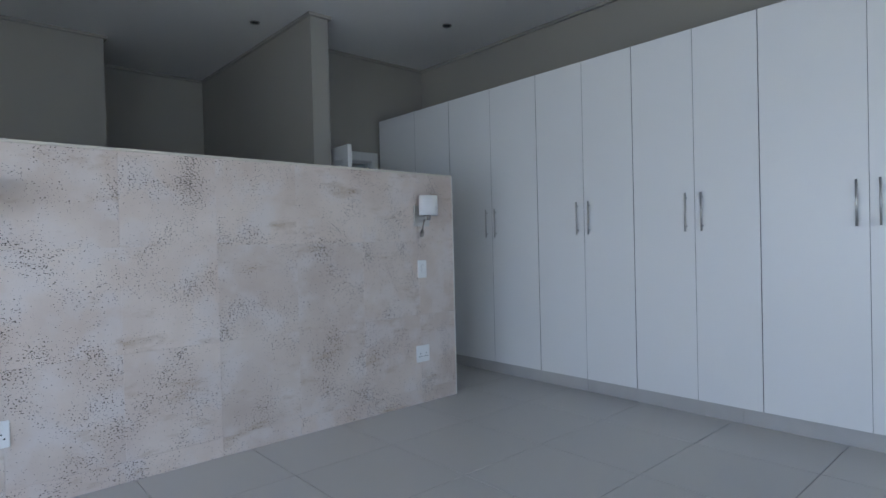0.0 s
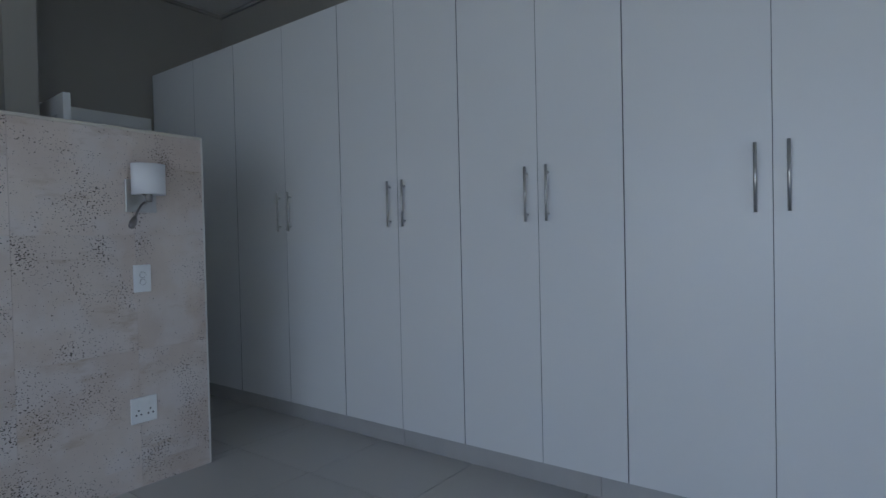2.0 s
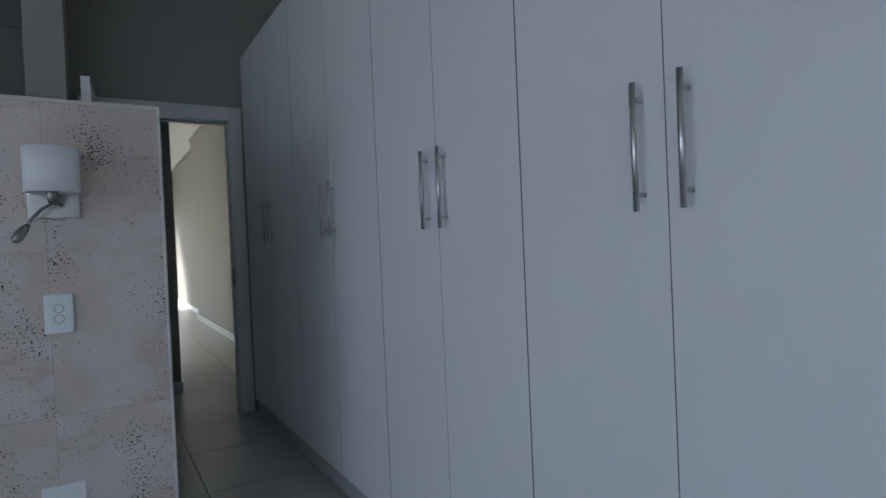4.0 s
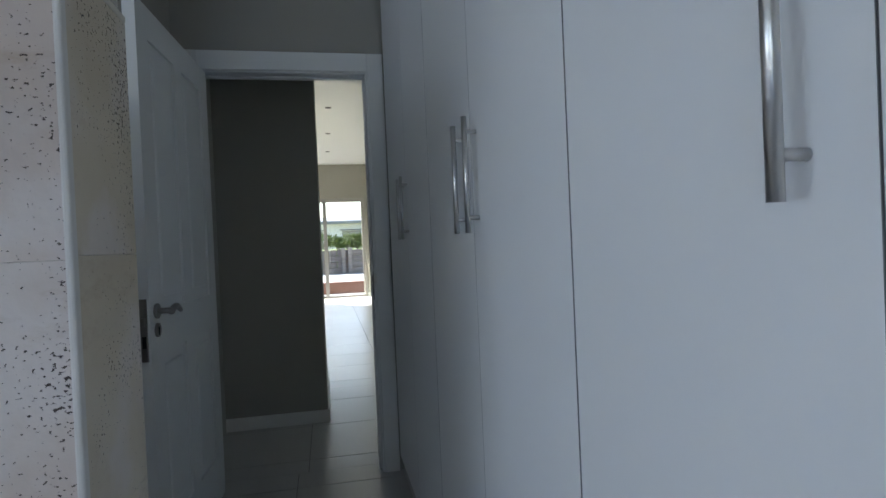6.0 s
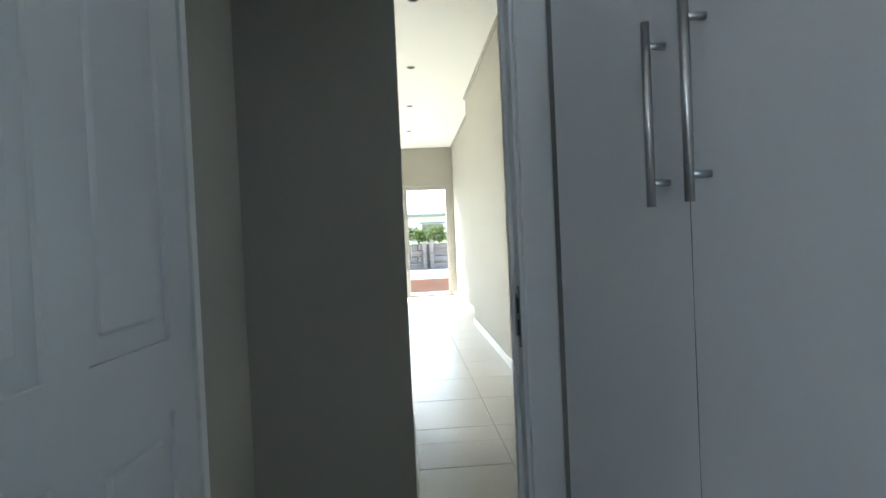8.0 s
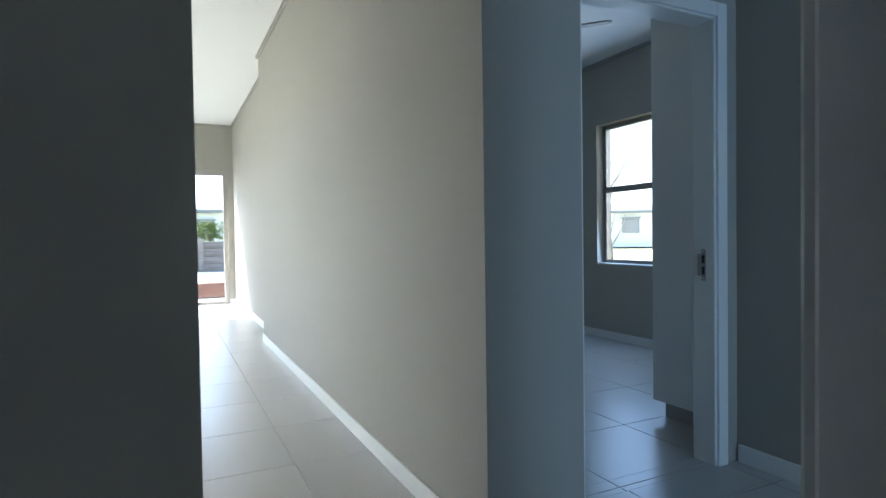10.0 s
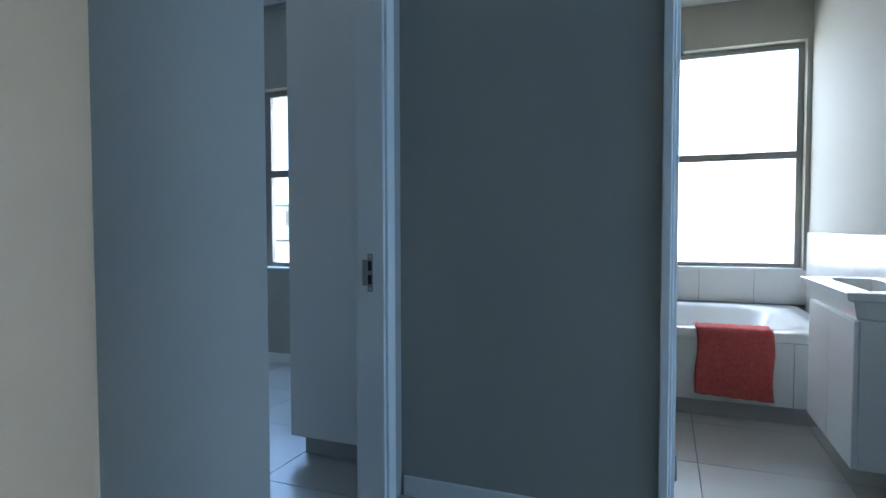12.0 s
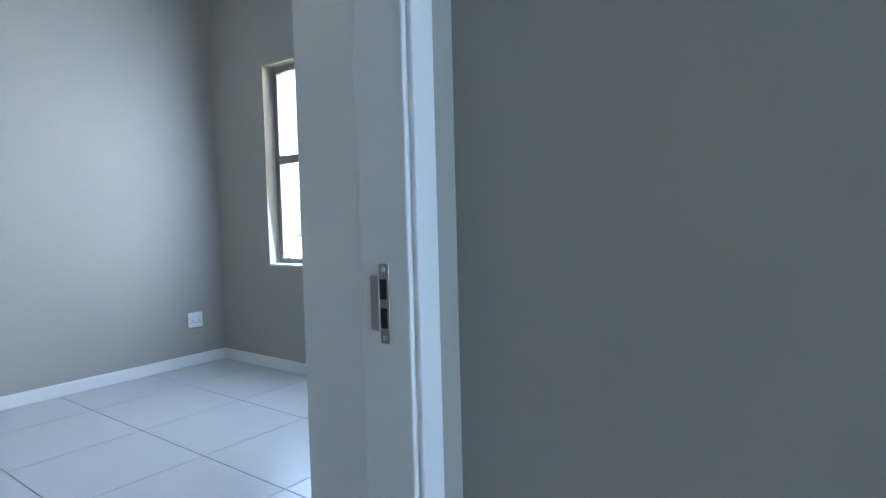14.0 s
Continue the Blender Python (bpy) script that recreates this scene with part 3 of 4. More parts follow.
def sconce(m):
    """Wall lamp with oval fabric shade and a reading arm; faces -y."""
    t = thing("wall_sconce", "steel wall sconce with white oval fabric shade and reading arm", "wall lamp", m)
    box_part("back_plate", t, M["steel"], -0.070, 0.070, -0.016, 0.0, -0.088, 0.062, 0.003, "square brushed steel back plate")
    bm = bmesh.new()
    add_tube(bm, [(0.0, -0.016, 0.0), (0.0, -0.05, -0.004), (0.0, -0.085, -0.006)], 0.009, 12)
    part("arm", bm, M["satin"], t)
    bm = bmesh.new()
    add_tube(bm, [(0, -0.088, -0.045), (0, -0.088, -0.022), (0, -0.088, 0.03)], [0.013, 0.016, 0.014], 16)
    part("lamp_holder", bm, M["satin"], t, "dark steel lamp holder")
    bm = bmesh.new()
    seg = 40
    rings = []
    for z, s in ((-0.012, 1.0), (0.128, 1.0), (0.128, 0.97), (-0.012, 0.97)):
        rings.append([bm.verts.new((0.074 * s * math.cos(a), -0.088 + 0.055 * s * math.sin(a), z)) for a in (2 * math.pi * k / seg for k in range(seg))])
    for i in range(4):
        r0, r1 = rings[i], rings[(i + 1) % 4]
        for k in range(seg):
            f = bm.faces.new((r0[k], r0[(k + 1) % seg], r1[(k + 1) % seg], r1[k]))
            f.smooth = i in (0, 2)
    part("shade", bm, M["shade"], t, "white oval fabric shade")
    bm = bmesh.new()
    pts = [(0.018, -0.016, -0.045), (0.012, -0.034, -0.042), (-0.006, -0.052, -0.046), (-0.030, -0.070, -0.062), (-0.052, -0.086, -0.088), (-0.068, -0.098, -0.116)]
    add_tube(bm, pts, [0.007, 0.006, 0.005, 0.005, 0.005, 0.006], 12)
    part("reading_arm", bm, M["satin"], t, "thin bent steel gooseneck")
    bm = bmesh.new()
    add_tube(bm, [(-0.066, -0.096, -0.112), (-0.074, -0.103, -0.125), (-0.086, -0.112, -0.143), (-0.096, -0.120, -0.160), (-0.099, -0.122, -0.165)], [0.007, 0.013, 0.016, 0.013, 0.006], 16)
    part("reading_head", bm, M["satin"], t, "small tapered steel reading lamp head", True)
    return t


sconce(pose(3.634, STONE_Y, 1.368))
sconce(pose(1.13, STONE_Y, 1.375))
light_switch(pose(3.631, STONE_Y, 0.972))
socket_outlet(pose(3.620, STONE_Y, 0.36))
socket_outlet(pose(1.17, STONE_Y, 0.36))
socket_outlet(pose(8.17, 11.22, 0.355))

# ---- bathroom ----
bath = thing("bathtub", "white built-in bathtub with tiled front", "bathtub")
BF, BB, BZ = 8.20, 9.66, 0.515
bm = bmesh.new()
seg = 48


def rounded(cx, cy, a, b, z, p=4.0):
    out = []
    for k in range(seg):
        u = 2 * math.pi * k / seg
        c, s = math.cos(u), math.sin(u)
        out.append((cx + a * math.copysign(abs(c) ** (2 / p), c), cy + b * math.copysign(abs(s) ** (2 / p), s), z))
    return out


rows = [rounded(8.93, 6.66, 0.70, 0.97, BZ - 0.045, 30), rounded(8.93, 6.66, 0.70, 0.97, BZ, 30), rounded(8.93, 6.66, 0.56, 0.82, BZ + 0.002, 5), rounded(8.93, 6.66, 0.53, 0.78, BZ - 0.03, 4.5), rounded(8.93, 6.66, 0.44, 0.64, 0.16, 4), rounded(8.93, 6.66, 0.30, 0.5, 0.11, 3.5)]
loops = [[bm.verts.new(p) for p in r] for r in rows]
for r0, r1 in zip(loops, loops[1:]):
    for k in range(seg):
        bm.faces.new((r0[k], r0[(k + 1) % seg], r1[(k + 1) % seg], r1[k])).smooth = True
bm.faces.new(loops[-1])
part("basin", bm, M["ceramic"], bath, "glossy white tub with a broad rim")
box_part("base", bath, M["plinth"], BF + 0.07, BF + 0.10, 5.62, 7.64, 0.0, 0.095)
for y0, y1 in ((5.62, 5.953), (5.953, 6.30), (6.30, 6.60), (6.60, 6.90), (6.90, 7.20), (7.20, 7.64)):
    box_part("tile", bath, M["walltile"], BF + 0.02, BF + 0.035, y0 + 0.0015, y1 - 0.0015, 0.105, BZ - 0.048, 0.001)

towel = thing("towel", "red terry towel folded over the bathtub rim", "towel")
bm = bmesh.new()
n_s, n_w = 60, 30
grid = []
prof = []
for i in range(n_s + 1):
    u = i / n_s
    s = u * 0.80
    if s < 0.36:
        prof.append((BF - 0.016, 0.14 + s))
    elif s < 0.42:
        a = (s - 0.36) / 0.06 * math.pi / 2
        prof.append((BF - 0.016 + 0.03 * (1 - math.cos(a)), 0.50 + 0.036 * math.sin(a)))
    else:
        prof.append((BF + 0.014 + (s - 0.42), 0.536 - max(0, s - 0.54) * 0.15))
for i, (px, pz) in enumerate(prof):
    row = []
    for j in range(n_w + 1):
        v = j / n_w
        hang = max(0, 1 - i / (n_s * 0.45))
        wob = 0.006 * math.sin(v * 9 + 1) * hang + 0.003 * math.sin(v * 23 + i * 0.2)
        sag = 0.020 * hang * (v - 0.35)
        row.append(bm.verts.new((px - abs(wob) * 0.8, 6.060 + 0.395 * v + 0.006 * math.sin(i * 0.22) + 0.012 * hang * (v - 0.5), pz + sag * 0.9 + 0.0025 * math.sin(j * 1.1))))
    grid.append(row)
for i in range(n_s):
    for j in range(n_w):
        bm.faces.new((grid[i][j], grid[i + 1][j], grid[i + 1][j + 1], grid[i][j + 1])).smooth = True
cloth = part("cloth", bm, M["towel"], towel)
thick = cloth.modifiers.new("thickness", "SOLIDIFY")
thick.thickness, thick.offset = 0.011, 0.0
for k in range(2):
    bm = bmesh.new()
    add_box(bm, BF - 0.026 - 0.001 * k, BF - 0.020, 6.10, 6.462, 0.20 + 0.05 * k, 0.206 + 0.05 * k, 0.002)
    part("woven_band", bm, M["towel"], towel)

vanity = thing("vanity_unit", "white wall vanity with a ceramic basin top", "vanity")
box_part("cabinet", vanity, M["board"], 7.16, 7.89, 5.615, 5.935, 0.185, 0.765, 0.003)
box_part("door", vanity, M["board"], 7.162, 7.522, 5.937, 5.955, 0.188, 0.762, 0.002)
box_part("door", vanity, M["board"], 7.526, 7.888, 5.937, 5.955, 0.188, 0.762, 0.002)
bm = bmesh.new()
vs = []
for z, e in ((0.767, -0.012), (0.835, 0.004), (0.845, 0.03), (0.872, 0.035), (0.875, 0.028)):
    vs.append([bm.verts.new(p) for p in ((7.16 - e, 5.616, z), (7.89 + e, 5.616, z), (7.89 + e, 5.955 + e, z), (7.16 - e, 5.955 + e, z))])
for r0, r1 in zip(vs, vs[1:]):
    for k in range(4):
        bm.faces.new((r0[k], r0[(k + 1) % 4], r1[(k + 1) % 4], r1[k]))
bm.faces.new(vs[0][::-1])
inner = []
for z, e in ((0.875, -0.06), (0.81, -0.11)):
    inner.append([bm.verts.new(p) for p in ((7.16 - e, 5.72, z), (7.89 + e, 5.72, z), (7.89 + e, 5.955 + e, z), (7.16 - e, 5.955 + e, z))])
for r0, r1 in ((vs[-1], inner[0]), (inner[0], inner[1])):
    for k in range(4):
        bm.faces.new((r0[k], r0[(k + 1) % 4], r1[(k + 1) % 4], r1[k]))
bm.faces.new(inner[-1])
part("basin", bm, M["ceramic"], vanity, "white ceramic basin top with a thin rim")


# ---- windows ----
def window(name, x, y0, y1, z0, z1, bays, transom, pane, label, frost=False):
    """Aluminium window set into a wall that faces -x."""
    t = thing(name, label, "window")
    t["kind"] = "structure"
    xa, xb, f = x + 0.09, x + 0.14, 0.045
    box_part("window_frame", t, M["frame"], xa, xb, y0, y1, z1 - f, z1, 0.003)
    box_part("window_frame", t, M["frame"], xa, xb, y0, y1, z0, z0 + f, 0.003)
    box_part("window_frame", t, M["frame"], xa, xb, y0, y0 + f, z0 + f, z1 - f, 0.003)
    box_part("window_frame", t, M["frame"], xa, xb, y1 - f, y1, z0 + f, z1 - f, 0.003)
    inner = [y0 + f, *bays, y1 - f]
    for m in bays:
        box_part("mullion", t, M["frame"], xa, xb, m - 0.030, m + 0.030, z0 + f, z1 - f, 0.003)
    for i in range(len(inner) - 1):
        a = inner[i] + (0.030 if i else 0)
        b = inner[i + 1] - (0.030 if i < len(inner) - 2 else 0)
        box_part("transom", t, M["frame"], xa - 0.004, xb, a, b, transom - 0.030, transom + 0.030, 0.003)
        for c, d in ((z0 + f, transom - 0.030), (transom + 0.030, z1 - f)):
            p = box_part("pane", t, pane, x + 0.112, x + 0.116, a, b, c, d)
            p.visible_shadow = False
        h = part("stay_handle", _stay(x + 0.086, (a + b) / 2, transom + 0.018), M["satin"], t)
    box_part("window_sill", t, M["trim"], x - 0.004, xa, y0 + 0.001, y1 - 0.001, z0 - 0.004, z0 + 0.010, 0.003)
    return t


def _stay(x, y, z):
    bm = bmesh.new()
    add_box(bm, x - 0.012, x, y - 0.05, y + 0.05, z - 0.008, z + 0.008, 0.003)
    add_tube(bm, [(x - 0.012, y + 0.02, z), (x - 0.028, y + 0.01, z), (x - 0.032, y - 0.07, z - 0.006)], 0.006, 8)
    return bm


window("window_1", W2_X, W2_Y0, W2_Y1, W2_Z0, W2_Z1, (9.755,), 1.57, M["glass"], "bronze aluminium window with four clear panes")
window("window_2", BW_X, BW_Y0, BW_Y1, BW_Z0, BW_Z1, (6.607,), 1.693, M["frosted"], "bronze aluminium bathroom window with frosted panes", True)

# glazed door at the end of the passage
gd = thing("door_4", "grey aluminium framed glass door to the garden", "glass door")
gd["kind"] = "structure"
for x0, x1, z0, z1 in ((GD_X0, GD_X1, GD_Z - 0.09, GD_Z), (GD_X0, GD_X1, 0.0, 0.05), (GD_X0, GD_X0 + 0.10, 0.05, GD_Z - 0.09), (GD_X1 - 0.07, GD_X1, 0.05, GD_Z - 0.09), (4.30, 4.38, 0.05, GD_Z - 0.09)):
    box_part("door_frame", gd, M["alu"], x0, x1, GD_Y + 0.03, GD_Y + 0.09, z0, z1, 0.004)
for x0, x1 in ((GD_X0 + 0.10, 4.30), (4.38, GD_X1 - 0.07)):
    p = box_part("pane", gd, M["glass"], x0, x1, GD_Y + 0.056, GD_Y + 0.062, 0.05, GD_Z - 0.09)
    p.visible_shadow = False
bm = bmesh.new()
add_tube(bm, [(4.42, GD_Y + 0.03, 0.80), (4.42, GD_Y - 0.03, 0.83), (4.42, GD_Y - 0.03, 1.07), (4.42, GD_Y + 0.03, 1.10)], 0.010, 10)
part("pull_handle", bm, M["alu"], gd)

# sliding frame of the bedroom's wide opening
sd = thing("window_3", "grey aluminium sliding door frame with clear panes", "sliding door")
sd["kind"] = "structure"
for x0, x1, z0, z1 in ((-0.9, 2.75, 2.40, 2.45), (-0.9, 2.75, 0.0, 0.05), (-0.9, -0.85, 0.05, 2.40), (2.70, 2.75, 0.05, 2.40), (0.90, 0.97, 0.05, 2.40)):
    box_part("door_frame", sd, M["alu"], x0, x1, -2.12, -2.06, z0, z1, 0.004)
for x0, x1 in ((-0.85, 0.90), (0.97, 2.70)):
    p = box_part("pane", sd, M["glass"], x0, x1, -2.093, -2.087, 0.05, 2.40)
    p.visible_shadow = False

ld = thing("door_5", "grey aluminium framed glass door closing the lobby", "glass door")
ld["kind"] = "structure"
for x0, x1, z0, z1 in ((5.60, 6.60, 2.19, 2.25), (5.60, 6.60, 0.0, 0.06), (5.60, 5.66, 0.06, 2.19), (6.54, 6.60, 0.06, 2.19)):
    box_part("door_frame", ld, M["alu"], x0, x1, 2.97, 3.03, z0, z1, 0.004)
box_part("pane", ld, M["glass"], 5.66, 6.54, 2.997, 3.003, 0.06, 2.19).visible_shadow = False
lw = thing("window_5", "grey aluminium sliding doors of the living space", "sliding door")
lw["kind"] = "structure"
for y0, y1, z0, z1 in ((9.8, 15.0, 2.29, 2.35), (9.8, 15.0, 0.0, 0.05), (9.8, 9.86, 0.05, 2.29), (14.94, 15.0, 0.05, 2.29), (11.5, 11.57, 0.05, 2.29), (13.2, 13.27, 0.05, 2.29)):
    box_part("door_frame", lw, M["alu"], 2.25, 2.31, y0, y1, z0, z1, 0.004)
for y0, y1 in ((9.86, 11.5), (11.57, 13.2), (13.27, 14.94)):
    box_part("pane", lw, M["glass"], 2.277, 2.283, y0, y1, 0.05, 2.29).visible_shadow = False
sw = thing("window_4", "grey aluminium framed side window with clear panes", "window")
sw["kind"] = "structure"
for y0, y1, z0, z1 in ((-0.7, 3.5, 2.30, 2.35), (-0.7, 3.5, 0.35, 0.40), (-0.7, -0.65, 0.40, 2.30), (3.45, 3.5, 0.40, 2.30), (1.37, 1.43, 0.40, 2.30)):
    box_part("window_frame", sw, M["alu"], -1.60, -1.54, y0, y1, z0, z1, 0.004)
for y0, y1 in ((-0.65, 1.37), (1.43, 3.45)):
    box_part("pane", sw, M["glass"], -1.572, -1.568, y0, y1, 0.40, 2.30).visible_shadow = False

# ---- second bedroom ----
cup = thing("wardrobe", "white melamine wardrobe standing beside the bedroom door", "wardrobe")
box_part("side_panel", cup, M["board"], 6.877, 6.895, 7.79, 8.341, 0.10, 2.43, 0.0015)
box_part("carcass", cup, M["board"], 6.895, 8.10, 7.79, 8.312, 0.10, 2.43, 0.0015)
for i in range(3):
    a = 6.897 + i * 0.392
    d = box_part("door", cup, M["board"], a + 0.001, a + 0.390, 8.315, 8.333, 0.10, 2.43, 0.0015)
box_part("plinth", cup, M["plinth"], 6.925, 8.10, 7.79, 8.290, 0.0, 0.10, 0.001, "grey tile plinth")

fan = thing("ceiling_fan", "grey ceiling fan with broad rounded blades", "ceiling fan", pose(6.75, 9.55, 2.65))
bm = bmesh.new()
add_tube(bm, [(0, 0, 0.27), (0, 0, 0.23), (0, 0, 0.22), (0, 0, 0.08)], [0.06, 0.06, 0.014, 0.014], 16)
part("down_rod", bm, M["alu"], fan)
bm = bmesh.new()
add_tube(bm, [(0, 0, 0.08), (0, 0, 0.06), (0, 0, -0.03), (0, 0, -0.06)], [0.05, 0.10, 0.10, 0.05], 24)
part("motor", bm, M["alu"], fan)
for k in range(4):
    a = math.radians(-48 + 90 * k)
    bm = bmesh.new()
    ring = [(0.10, -0.035), (0.20, -0.055), (0.62, -0.065), (0.68, -0.05), (0.70, 0.0), (0.68, 0.05), (0.62, 0.065), (0.20, 0.055), (0.10, 0.035)]
    top = [bm.verts.new((x, y, 0.006 + y * 0.18)) for x, y in ring]
    low = [bm.verts.new((x, y, -0.006 + y * 0.18)) for x, y in ring]
    bm.faces.new(top)
    bm.faces.new(low[::-1])
    for i in range(len(ring)):
        j = (i + 1) % len(ring)
        bm.faces.new((top[i], low[i], low[j], top[j]))
    bmesh.ops.rotate(bm, verts=bm.verts, matrix=Matrix.Rotation(a, 3, "Z"))
    part("blade", bm, M["alu"], fan)


# ---- ceiling lights ----
def downlight(x, y, z):
    t = thing("downlight", "small round recessed downlight, unlit, in the ceiling", "downlight", pose(x, y, z), "downlights")
    bm = bmesh.new()
    seg = 24
    rr = [(0.046, 0), (0.043, -0.006), (0.034, -0.005), (0.032, 0.0)]
    loops = [[bm.verts.new((r * math.cos(2 * math.pi * k / seg), r * math.sin(2 * math.pi * k / seg), h)) for k in range(seg)] for r, h in rr]
    for r0, r1 in zip(loops, loops[1:]):
        for k in range(seg):
            bm.faces.new((r0[k], r0[(k + 1) % seg], r1[(k + 1) % seg], r1[k]))
    part("bezel", bm, M["satin"], t)
    bm = bmesh.new()
    add_tube(bm, [(0, 0, -0.0015), (0, 0, -0.0005)], 0.032, 24)
    part("lamp_face", bm, M["dark"], t)
    return t


for y in (9.01, 10.75, 12.52, 14.33):
    downlight(4.45, y, C2)
for x, y in ((3.205, 5.70), (4.62, 4.68)):
    downlight(x, y, C1)

# ---- outside ----
bm = bmesh.new()
bmesh.ops.create_grid(bm, x_segments=8, y_segments=8, size=400)
bmesh.ops.translate(bm, verts=bm.verts, vec=(0, 0, -0.12))
tagged(finish("ground", bm, M["grass"]), "sunlit lawn reaching to the horizon", "ground", kind="structure")
structure("pavement", [(1.0, 9.0, 16.40, 17.7, -0.11, -0.03)], M["paving"], "pale concrete patio outside the glass door")

structure("trim_kerb", [(1.0, 9.0, 17.7, 17.98, -0.03, 0.26)], M["kerb"], "low red-brown brick step up to the garden", 0.01)
structure("pavement_upper", [(-6.0, 9.0, 17.98, 22.55, -0.03, 0.245)], M["paving"], "pale sunlit concrete terrace above the brick step")
retain = thing("retaining_wall", "low garden wall of stacked weathered timber sleepers", "retaining wall")
for r in range(4):
    for c in range(6):
        x = -2.6 + c * 2.1 + (1.0 if r % 2 else 0)
        box_part("sleeper", retain, M["sleeper"], x, x + 2.08, 22.55 + 0.02 * ((r * 3 + c) % 3), 22.75, 0.245 + r * 0.205, 0.44 + r * 0.205, 0.012)
for x in (2.9, 4.84, 5.06, 7.1):
    box_part("post", retain, M["sleeper"], x, x + 0.13, 22.40, 22.54, 0.245, 1.12, 0.01)
structure("ground_bank", [(-20, 9.0, 22.75, 36, -0.11, 1.04)], M["lawn"], "raised planted lawn behind the sleepers")


def shrub(x, y, z, r, h, seed, label="green leafy garden shrub"):
    rnd = random.Random(seed)
    t = thing("shrub", label, "shrub", pose(x, y, z), "garden shrubs")
    bm = bmesh.new()
    for k in range(7):
        a = rnd.uniform(0, 6.28)
        q = rnd.uniform(0.2, 0.6) * r
        add_tube(bm, [(0, 0, -0.02), (q * 0.5 * math.cos(a), q * 0.5 * math.sin(a), h * 0.4), (q * math.cos(a), q * math.sin(a), h * 0.8)], [0.014, 0.010, 0.004], 6)
    part("stem", bm, M["bark"], t)
    verts, faces = [], []
    clumps = [(rnd.gauss(0, r * 0.42), rnd.gauss(0, r * 0.42), h * rnd.uniform(0.25, 1.0)) for _ in range(14)]
    for _ in range(650):
        cx, cy, cz = rnd.choice(clumps)
        p = Vector((cx + rnd.gauss(0, r * 0.2), cy + rnd.gauss(0, r * 0.2), max(0.02, cz + rnd.gauss(0, h * 0.13))))
        q = Euler((rnd.uniform(-1, 1), rnd.uniform(-1, 1), rnd.uniform(0, 6.28))).to_matrix()
        s = rnd.uniform(0.03, 0.065)
        i = len(verts)
        for u, v, w in ((-1, 0, 0), (0, -0.4, 0.1), (1.2, 0, -0.1), (0, 0.4, 0.1)):
            verts.append(p + q @ Vector((u * s, v * s, w * s)))
        faces.append((i, i + 1, i + 2, i + 3))
    me = bpy.data.meshes.new("crown")
    me.from_pydata(verts, [], faces)
    me.materials.append(M["leaf"])
    c = new("crown", me)
    c.parent = t
    return t


for i, (x, y, r, h) in enumerate(((3.7, 24.3, 0.45, 0.5), (4.35, 24.9, 0.5, 0.55), (4.75, 23.4, 0.3, 0.42), (5.15, 25.2, 0.55, 0.6), (5.45, 23.7, 0.34, 0.5), (6.0, 24.6, 0.5, 0.6), (6.7, 24.4, 0.5, 0.8), (7.5, 25.0, 0.6, 0.9))):
    shrub(x, y, 1.04, r, h, 10 + i)
for i, (x, y, r, h) in enumerate(((14.5, 17.2, 0.45, 0.5), (16.0, 16.2, 0.5, 0.55), (13.5, 14.6, 0.4, 0.45))):
    shrub(x, y, -0.12, r, h, 40 + i, "low green shrub on the lawn")


def bare_tree(x, y, h, seed):
    rnd = random.Random(seed)
    t = thing("tree", "slender young tree with bare branches", "tree", pose(x, y, -0.12))
    bm = bmesh.new()
    trunk = [(0.05 * math.sin(k * 0.9), 0.04 * math.cos(k * 1.1), h * k / 8) for k in range(9)]
    add_tube(bm, trunk, [0.045 * (1 - 0.09 * k) for k in range(9)], 8)
    part("trunk", bm, M["bark"], t)
    for k in range(16):
        i = rnd.randint(2, 7)
        p = Vector(trunk[i])
        a, l = rnd.uniform(0, 6.28), rnd.uniform(0.4, 0.9)
        q = p + Vector((math.cos(a) * l * 0.4, math.sin(a) * l * 0.4, l * 0.6))
        e = q + Vector((math.cos(a + 0.4) * l * 0.35, math.sin(a + 0.4) * l * 0.35, l * 0.55))
        bm = bmesh.new()
        add_tube(bm, [p, q, e], [0.015, 0.010, 0.003], 6)
        for _ in range(3):
            w = q.lerp(e, rnd.random())
            add_tube(bm, [w, w + Vector((rnd.uniform(-0.25, 0.25), rnd.uniform(-0.25, 0.25), rnd.uniform(0.1, 0.3)))], [0.006, 0.002], 5)
        part("branch", bm, M["bark"], t)
    return t


bare_tree(11.9, 14.2, 2.6, 3)


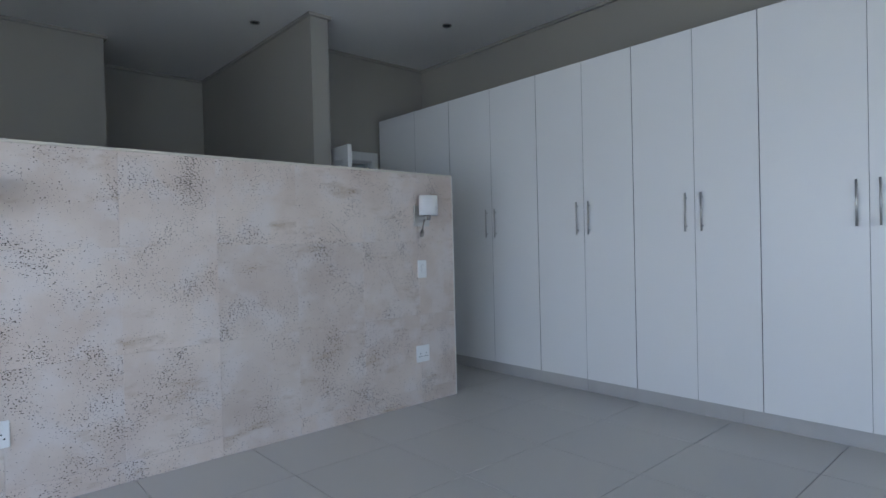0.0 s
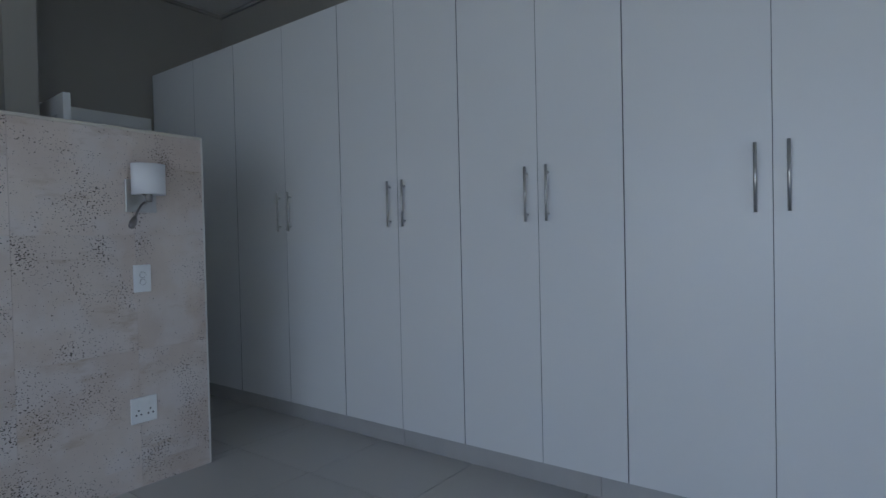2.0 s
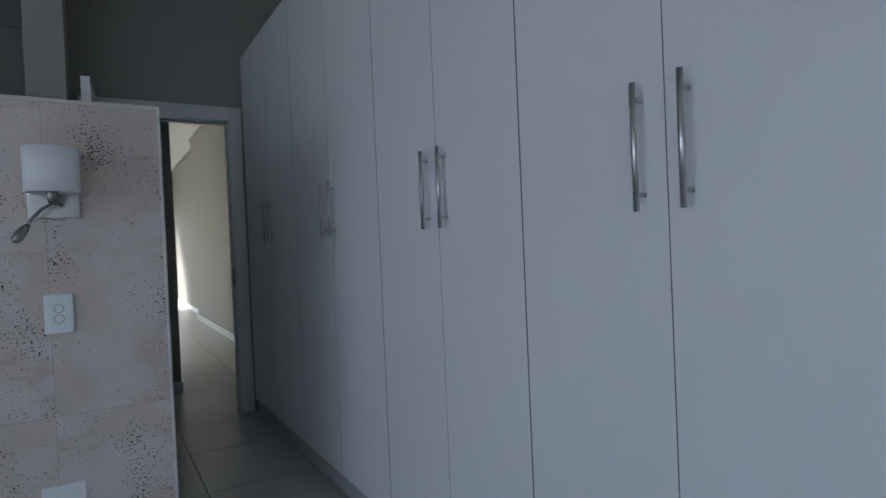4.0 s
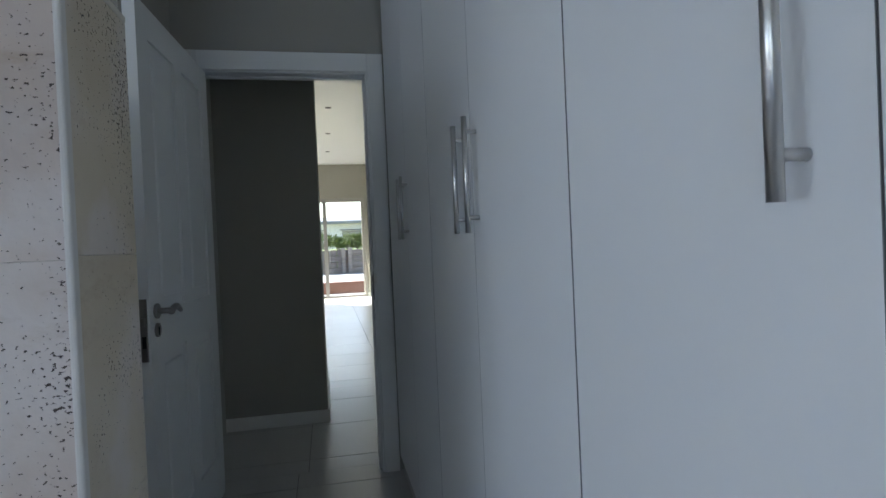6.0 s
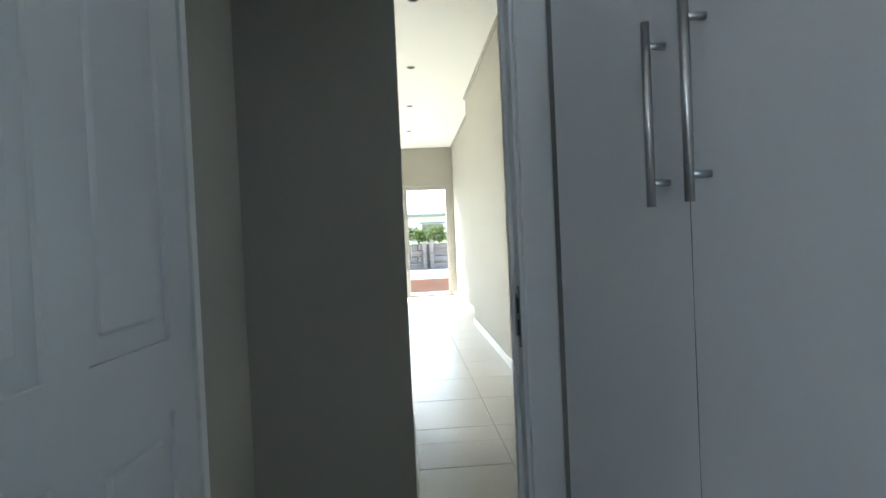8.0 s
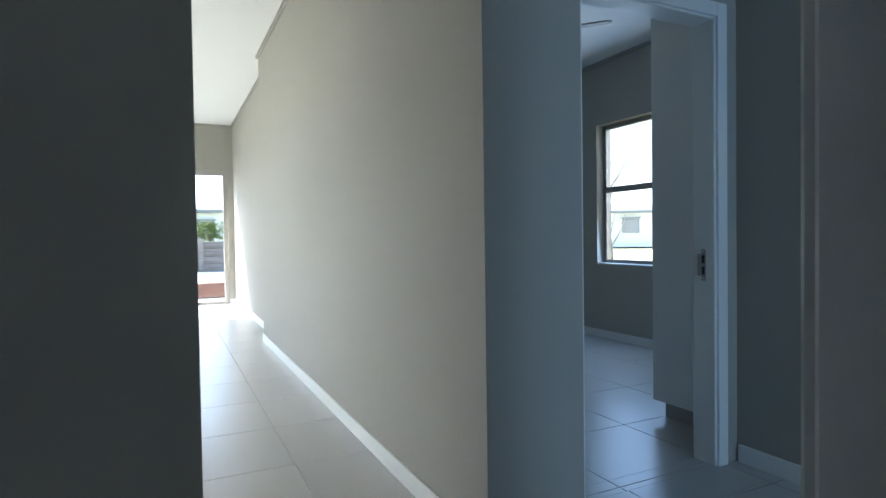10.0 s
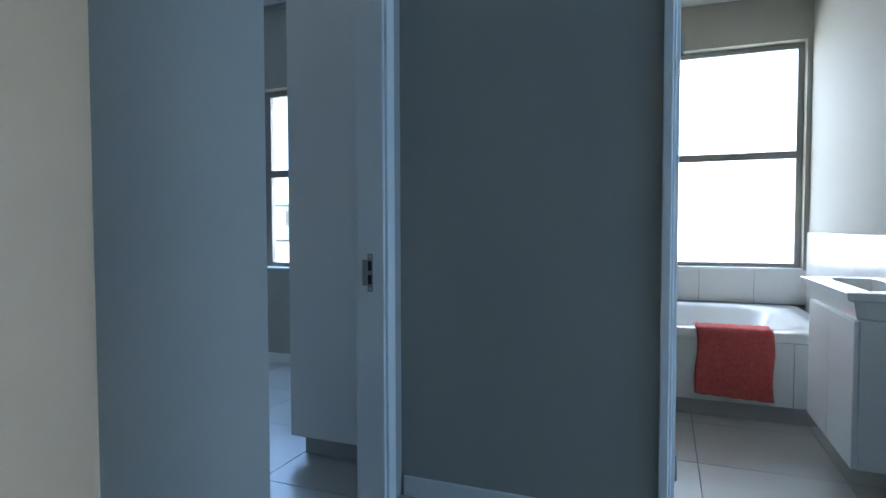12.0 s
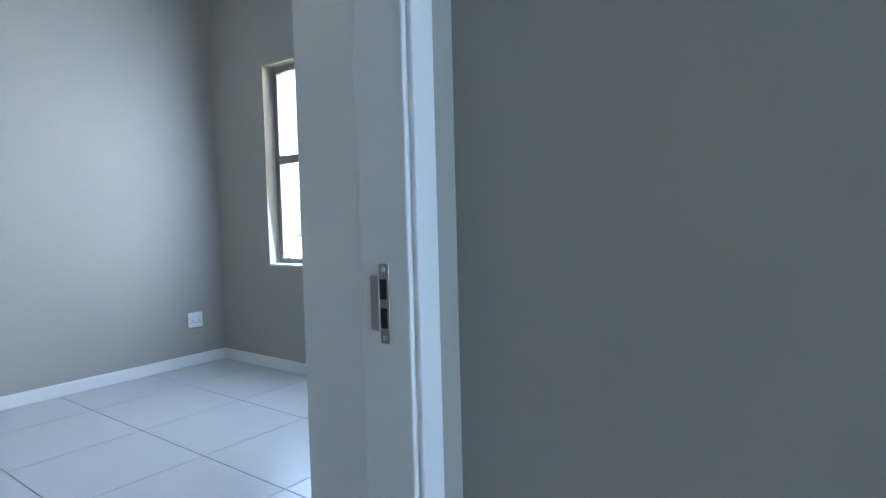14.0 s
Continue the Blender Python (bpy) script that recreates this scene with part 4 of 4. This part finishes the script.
def house(name, m, w, d, h, label, pitch=0.9):
    t = thing(name, label, "house", m)
    box_part("wall", t, M["render"], -w / 2, w / 2, 0, d, 0, h)
    bm = bmesh.new()
    o = 0.5
    v = [bm.verts.new(p) for p in ((-w / 2 - o, -o, h), (w / 2 + o, -o, h), (w / 2 + o, d + o, h), (-w / 2 - o, d + o, h), (-w / 2 - o, -o, h + 0.18), (w / 2 + o, -o, h + 0.18), (w / 2 + o, d + o, h + pitch), (-w / 2 - o, d + o, h + pitch))]
    for f in ((3, 2, 1, 0), (4, 5, 6, 7), (0, 1, 5, 4), (1, 2, 6, 5), (2, 3, 7, 6), (3, 0, 4, 7)):
        bm.faces.new([v[i] for i in f])
    part("roof", bm, M["roof"], t, "grey sheet roof with a deep eave")
    n = max(2, int(w / 2.6))
    for i in range(n):
        cx = -w / 2 + (i + 0.5) * w / n
        win = box_part("window", t, M["frame"], cx - 0.7, cx + 0.7, -0.05, 0.02, h - 1.7, h - 0.5, 0.01)
        box_part("pane", win, M["glass"], cx - 0.62, cx + 0.62, -0.062, -0.052, h - 1.62, h - 0.58)
        box_part("lintel", t, M["roof"], cx - 0.85, cx + 0.85, -0.28, 0.0, h - 0.46, h - 0.38, 0.01)
    return t


house("house", pose(7.5, 42, 0), 16, 8, 2.7, "pale rendered house with a grey roof beyond the garden")
house("house", pose(38, 44, 0, 0, 0, -42), 24, 8, 2.9, "pale rendered house with a grey roof beyond the lawn")
bm = bmesh.new()
bmesh.ops.create_grid(bm, x_segments=1, y_segments=1, size=1, matrix=Matrix.Translation((11.2, 6.5, 1.9)) @ Matrix.Rotation(math.pi / 2, 4, "Y") @ Matrix.Diagonal((2.4, 2.4, 1, 1)))
tagged(finish("backdrop", bm, plain_glow("bright_sky", (0.95, 0.98, 1.0), 0.5)), "plain bright sky outside the frosted window", "backdrop", kind="structure")


# ---- pieces: tiles of the floors, the stone wall and the bathroom ----
def piece_mesh(name, sx, sy, sz, mat, bevel=0.0012):
    bm = bmesh.new()
    add_box(bm, 0, sx, 0, sy, 0, sz)
    top = [e for e in bm.edges if all(v.co.z > sz - 1e-5 for v in e.verts)]
    bmesh.ops.bevel(bm, geom=top, offset=bevel, segments=1, affect="EDGES")
    me = bpy.data.meshes.new(name)
    bm.to_mesh(me)
    bm.free()
    me.materials.append(mat)
    return me


TILE, JOINT = 0.605, 0.004
cache = {}


def floor(name, label, areas, ox, oy):
    base = structure(name, [(a, b, c, d, -0.06, -0.006) for a, b, c, d in areas], M["grout"], label)
    for xa, xb, ya, yb in areas:
        i0, i1 = math.floor((xa - ox) / TILE), math.ceil((xb - ox) / TILE)
        j0, j1 = math.floor((ya - oy) / TILE), math.ceil((yb - oy) / TILE)
        for i in range(i0, i1):
            for j in range(j0, j1):
                x0, x1 = max(xa, ox + i * TILE + JOINT / 2), min(xb, ox + (i + 1) * TILE - JOINT / 2)
                y0, y1 = max(ya, oy + j * TILE + JOINT / 2), min(yb, oy + (j + 1) * TILE - JOINT / 2)
                if x1 - x0 < 0.01 or y1 - y0 < 0.01:
                    continue
                key = (round(x1 - x0, 3), round(y1 - y0, 3))
                if key not in cache:
                    cache[key] = piece_mesh("tile", key[0], key[1], 0.008, M["tile"])
                ob = new("tile", cache[key])
                ob.parent = base
                ob.location = (x0, y0, -0.008)
    return base


floor("floor_bedroom", "large pale grey porcelain floor tiles", [(-1.5, 4.70, -2.0, STONE_Y + 0.02), (-1.5, 3.48, STONE_Y + 0.02, 5.19), (3.48, 4.70, STONE_Y + 0.02, 6.03)], 4.146, 2.21)
floor("floor_passage", "large pale grey porcelain floor tiles in the passage", [(3.625, 5.189, 6.03, 7.77), (5.189, 5.53, 6.03, 7.442), (5.53, 6.705, 2.95, 7.442), (5.592, 6.705, 7.442, 7.655), (2.35, 5.33, 7.77, 16.17)], 4.80, 8.02)
floor("floor_second", "large pale grey porcelain bedroom floor tiles", [(D2_X0, D2_X1, 7.655, 7.77), (5.33, 8.42, 7.77, 11.22)], 7.21, 9.512)
floor("floor_bath", "large pale grey porcelain bathroom floor tiles", [(6.705, 6.815, B_Y0, B_Y1), (6.815, 9.70, 5.60, 7.655)], 7.50, 6.475)
structure("floor_hidden", [(-1.5, 3.48, 5.19, 6.88, -0.06, -0.001), (2.24, 3.48, 6.88, 7.82, -0.06, -0.001), (4.70, 5.33, 0.95, 6.03, -0.06, -0.001), (GD_X0, GD_X1, 16.17, 16.40, -0.06, -0.001)], M["plinth"], "pale grey tiled floor of the dressing area")

XJ = [STONE_END, STONE_END - 0.345] + [STONE_END - 0.345 - 0.48 * k for k in range(1, 11)]
ZJ = [STONE_TOP - 0.016, 1.175, 0.64, 0.105, 0.0]
for i in range(len(XJ) - 1):
    for j in range(4):
        w, h = XJ[i] - XJ[i + 1] - 0.0007, ZJ[j] - ZJ[j + 1] - 0.0007
        key = ("stone", round(w, 3), round(h, 3))
        if key not in cache:
            cache[key] = piece_mesh("tile", w, h, 0.018, M["stone"], 0.0005)
        ob = new("tile", cache[key])
        ob.parent = stone
        ob.matrix_world = Matrix.Translation((XJ[i] - w, STONE_Y + 0.018 + 0.0005 * ((i * 7 + j * 3) % 3 - 1), ZJ[j + 1])) @ Matrix.Rotation(math.pi / 2, 4, "X")
box_part("corner_bead", stone, M["bead"], STONE_END - 0.010, STONE_END + 0.002, STONE_Y - 0.002, STONE_Y + 0.022, 0, STONE_TOP - 0.014, 0.004, "pale plaster bead along the corner")

# glazed wall tiles round the bath and behind the basin
wt = structure("trim_tiling", [(9.690, 9.70, 5.60, 7.655, 0.5, 0.782), (6.82, 9.688, 5.60, 5.608, 0.0, 1.08)], M["grout"], "white glazed wall tiles round the bath")
for y in (5.572, 5.972, 6.372, 6.772, 7.172):
    box_part("tile", wt, M["walltile"], 9.682, 9.690, y + 0.0015, min(y + 0.3985, 7.65), 0.515, 0.782, 0.001)
for k in range(8):
    a = 9.680 - k * 0.40
    for z0, z1 in ((0.0, 0.45), (0.45, 0.765), (0.765, 1.08)):
        if a - 0.3985 > 6.8:
            box_part("tile", wt, M["walltile"], a - 0.3985, a - 0.0015, 5.608, 5.616, z0 + 0.001, z1 - 0.001, 0.001)
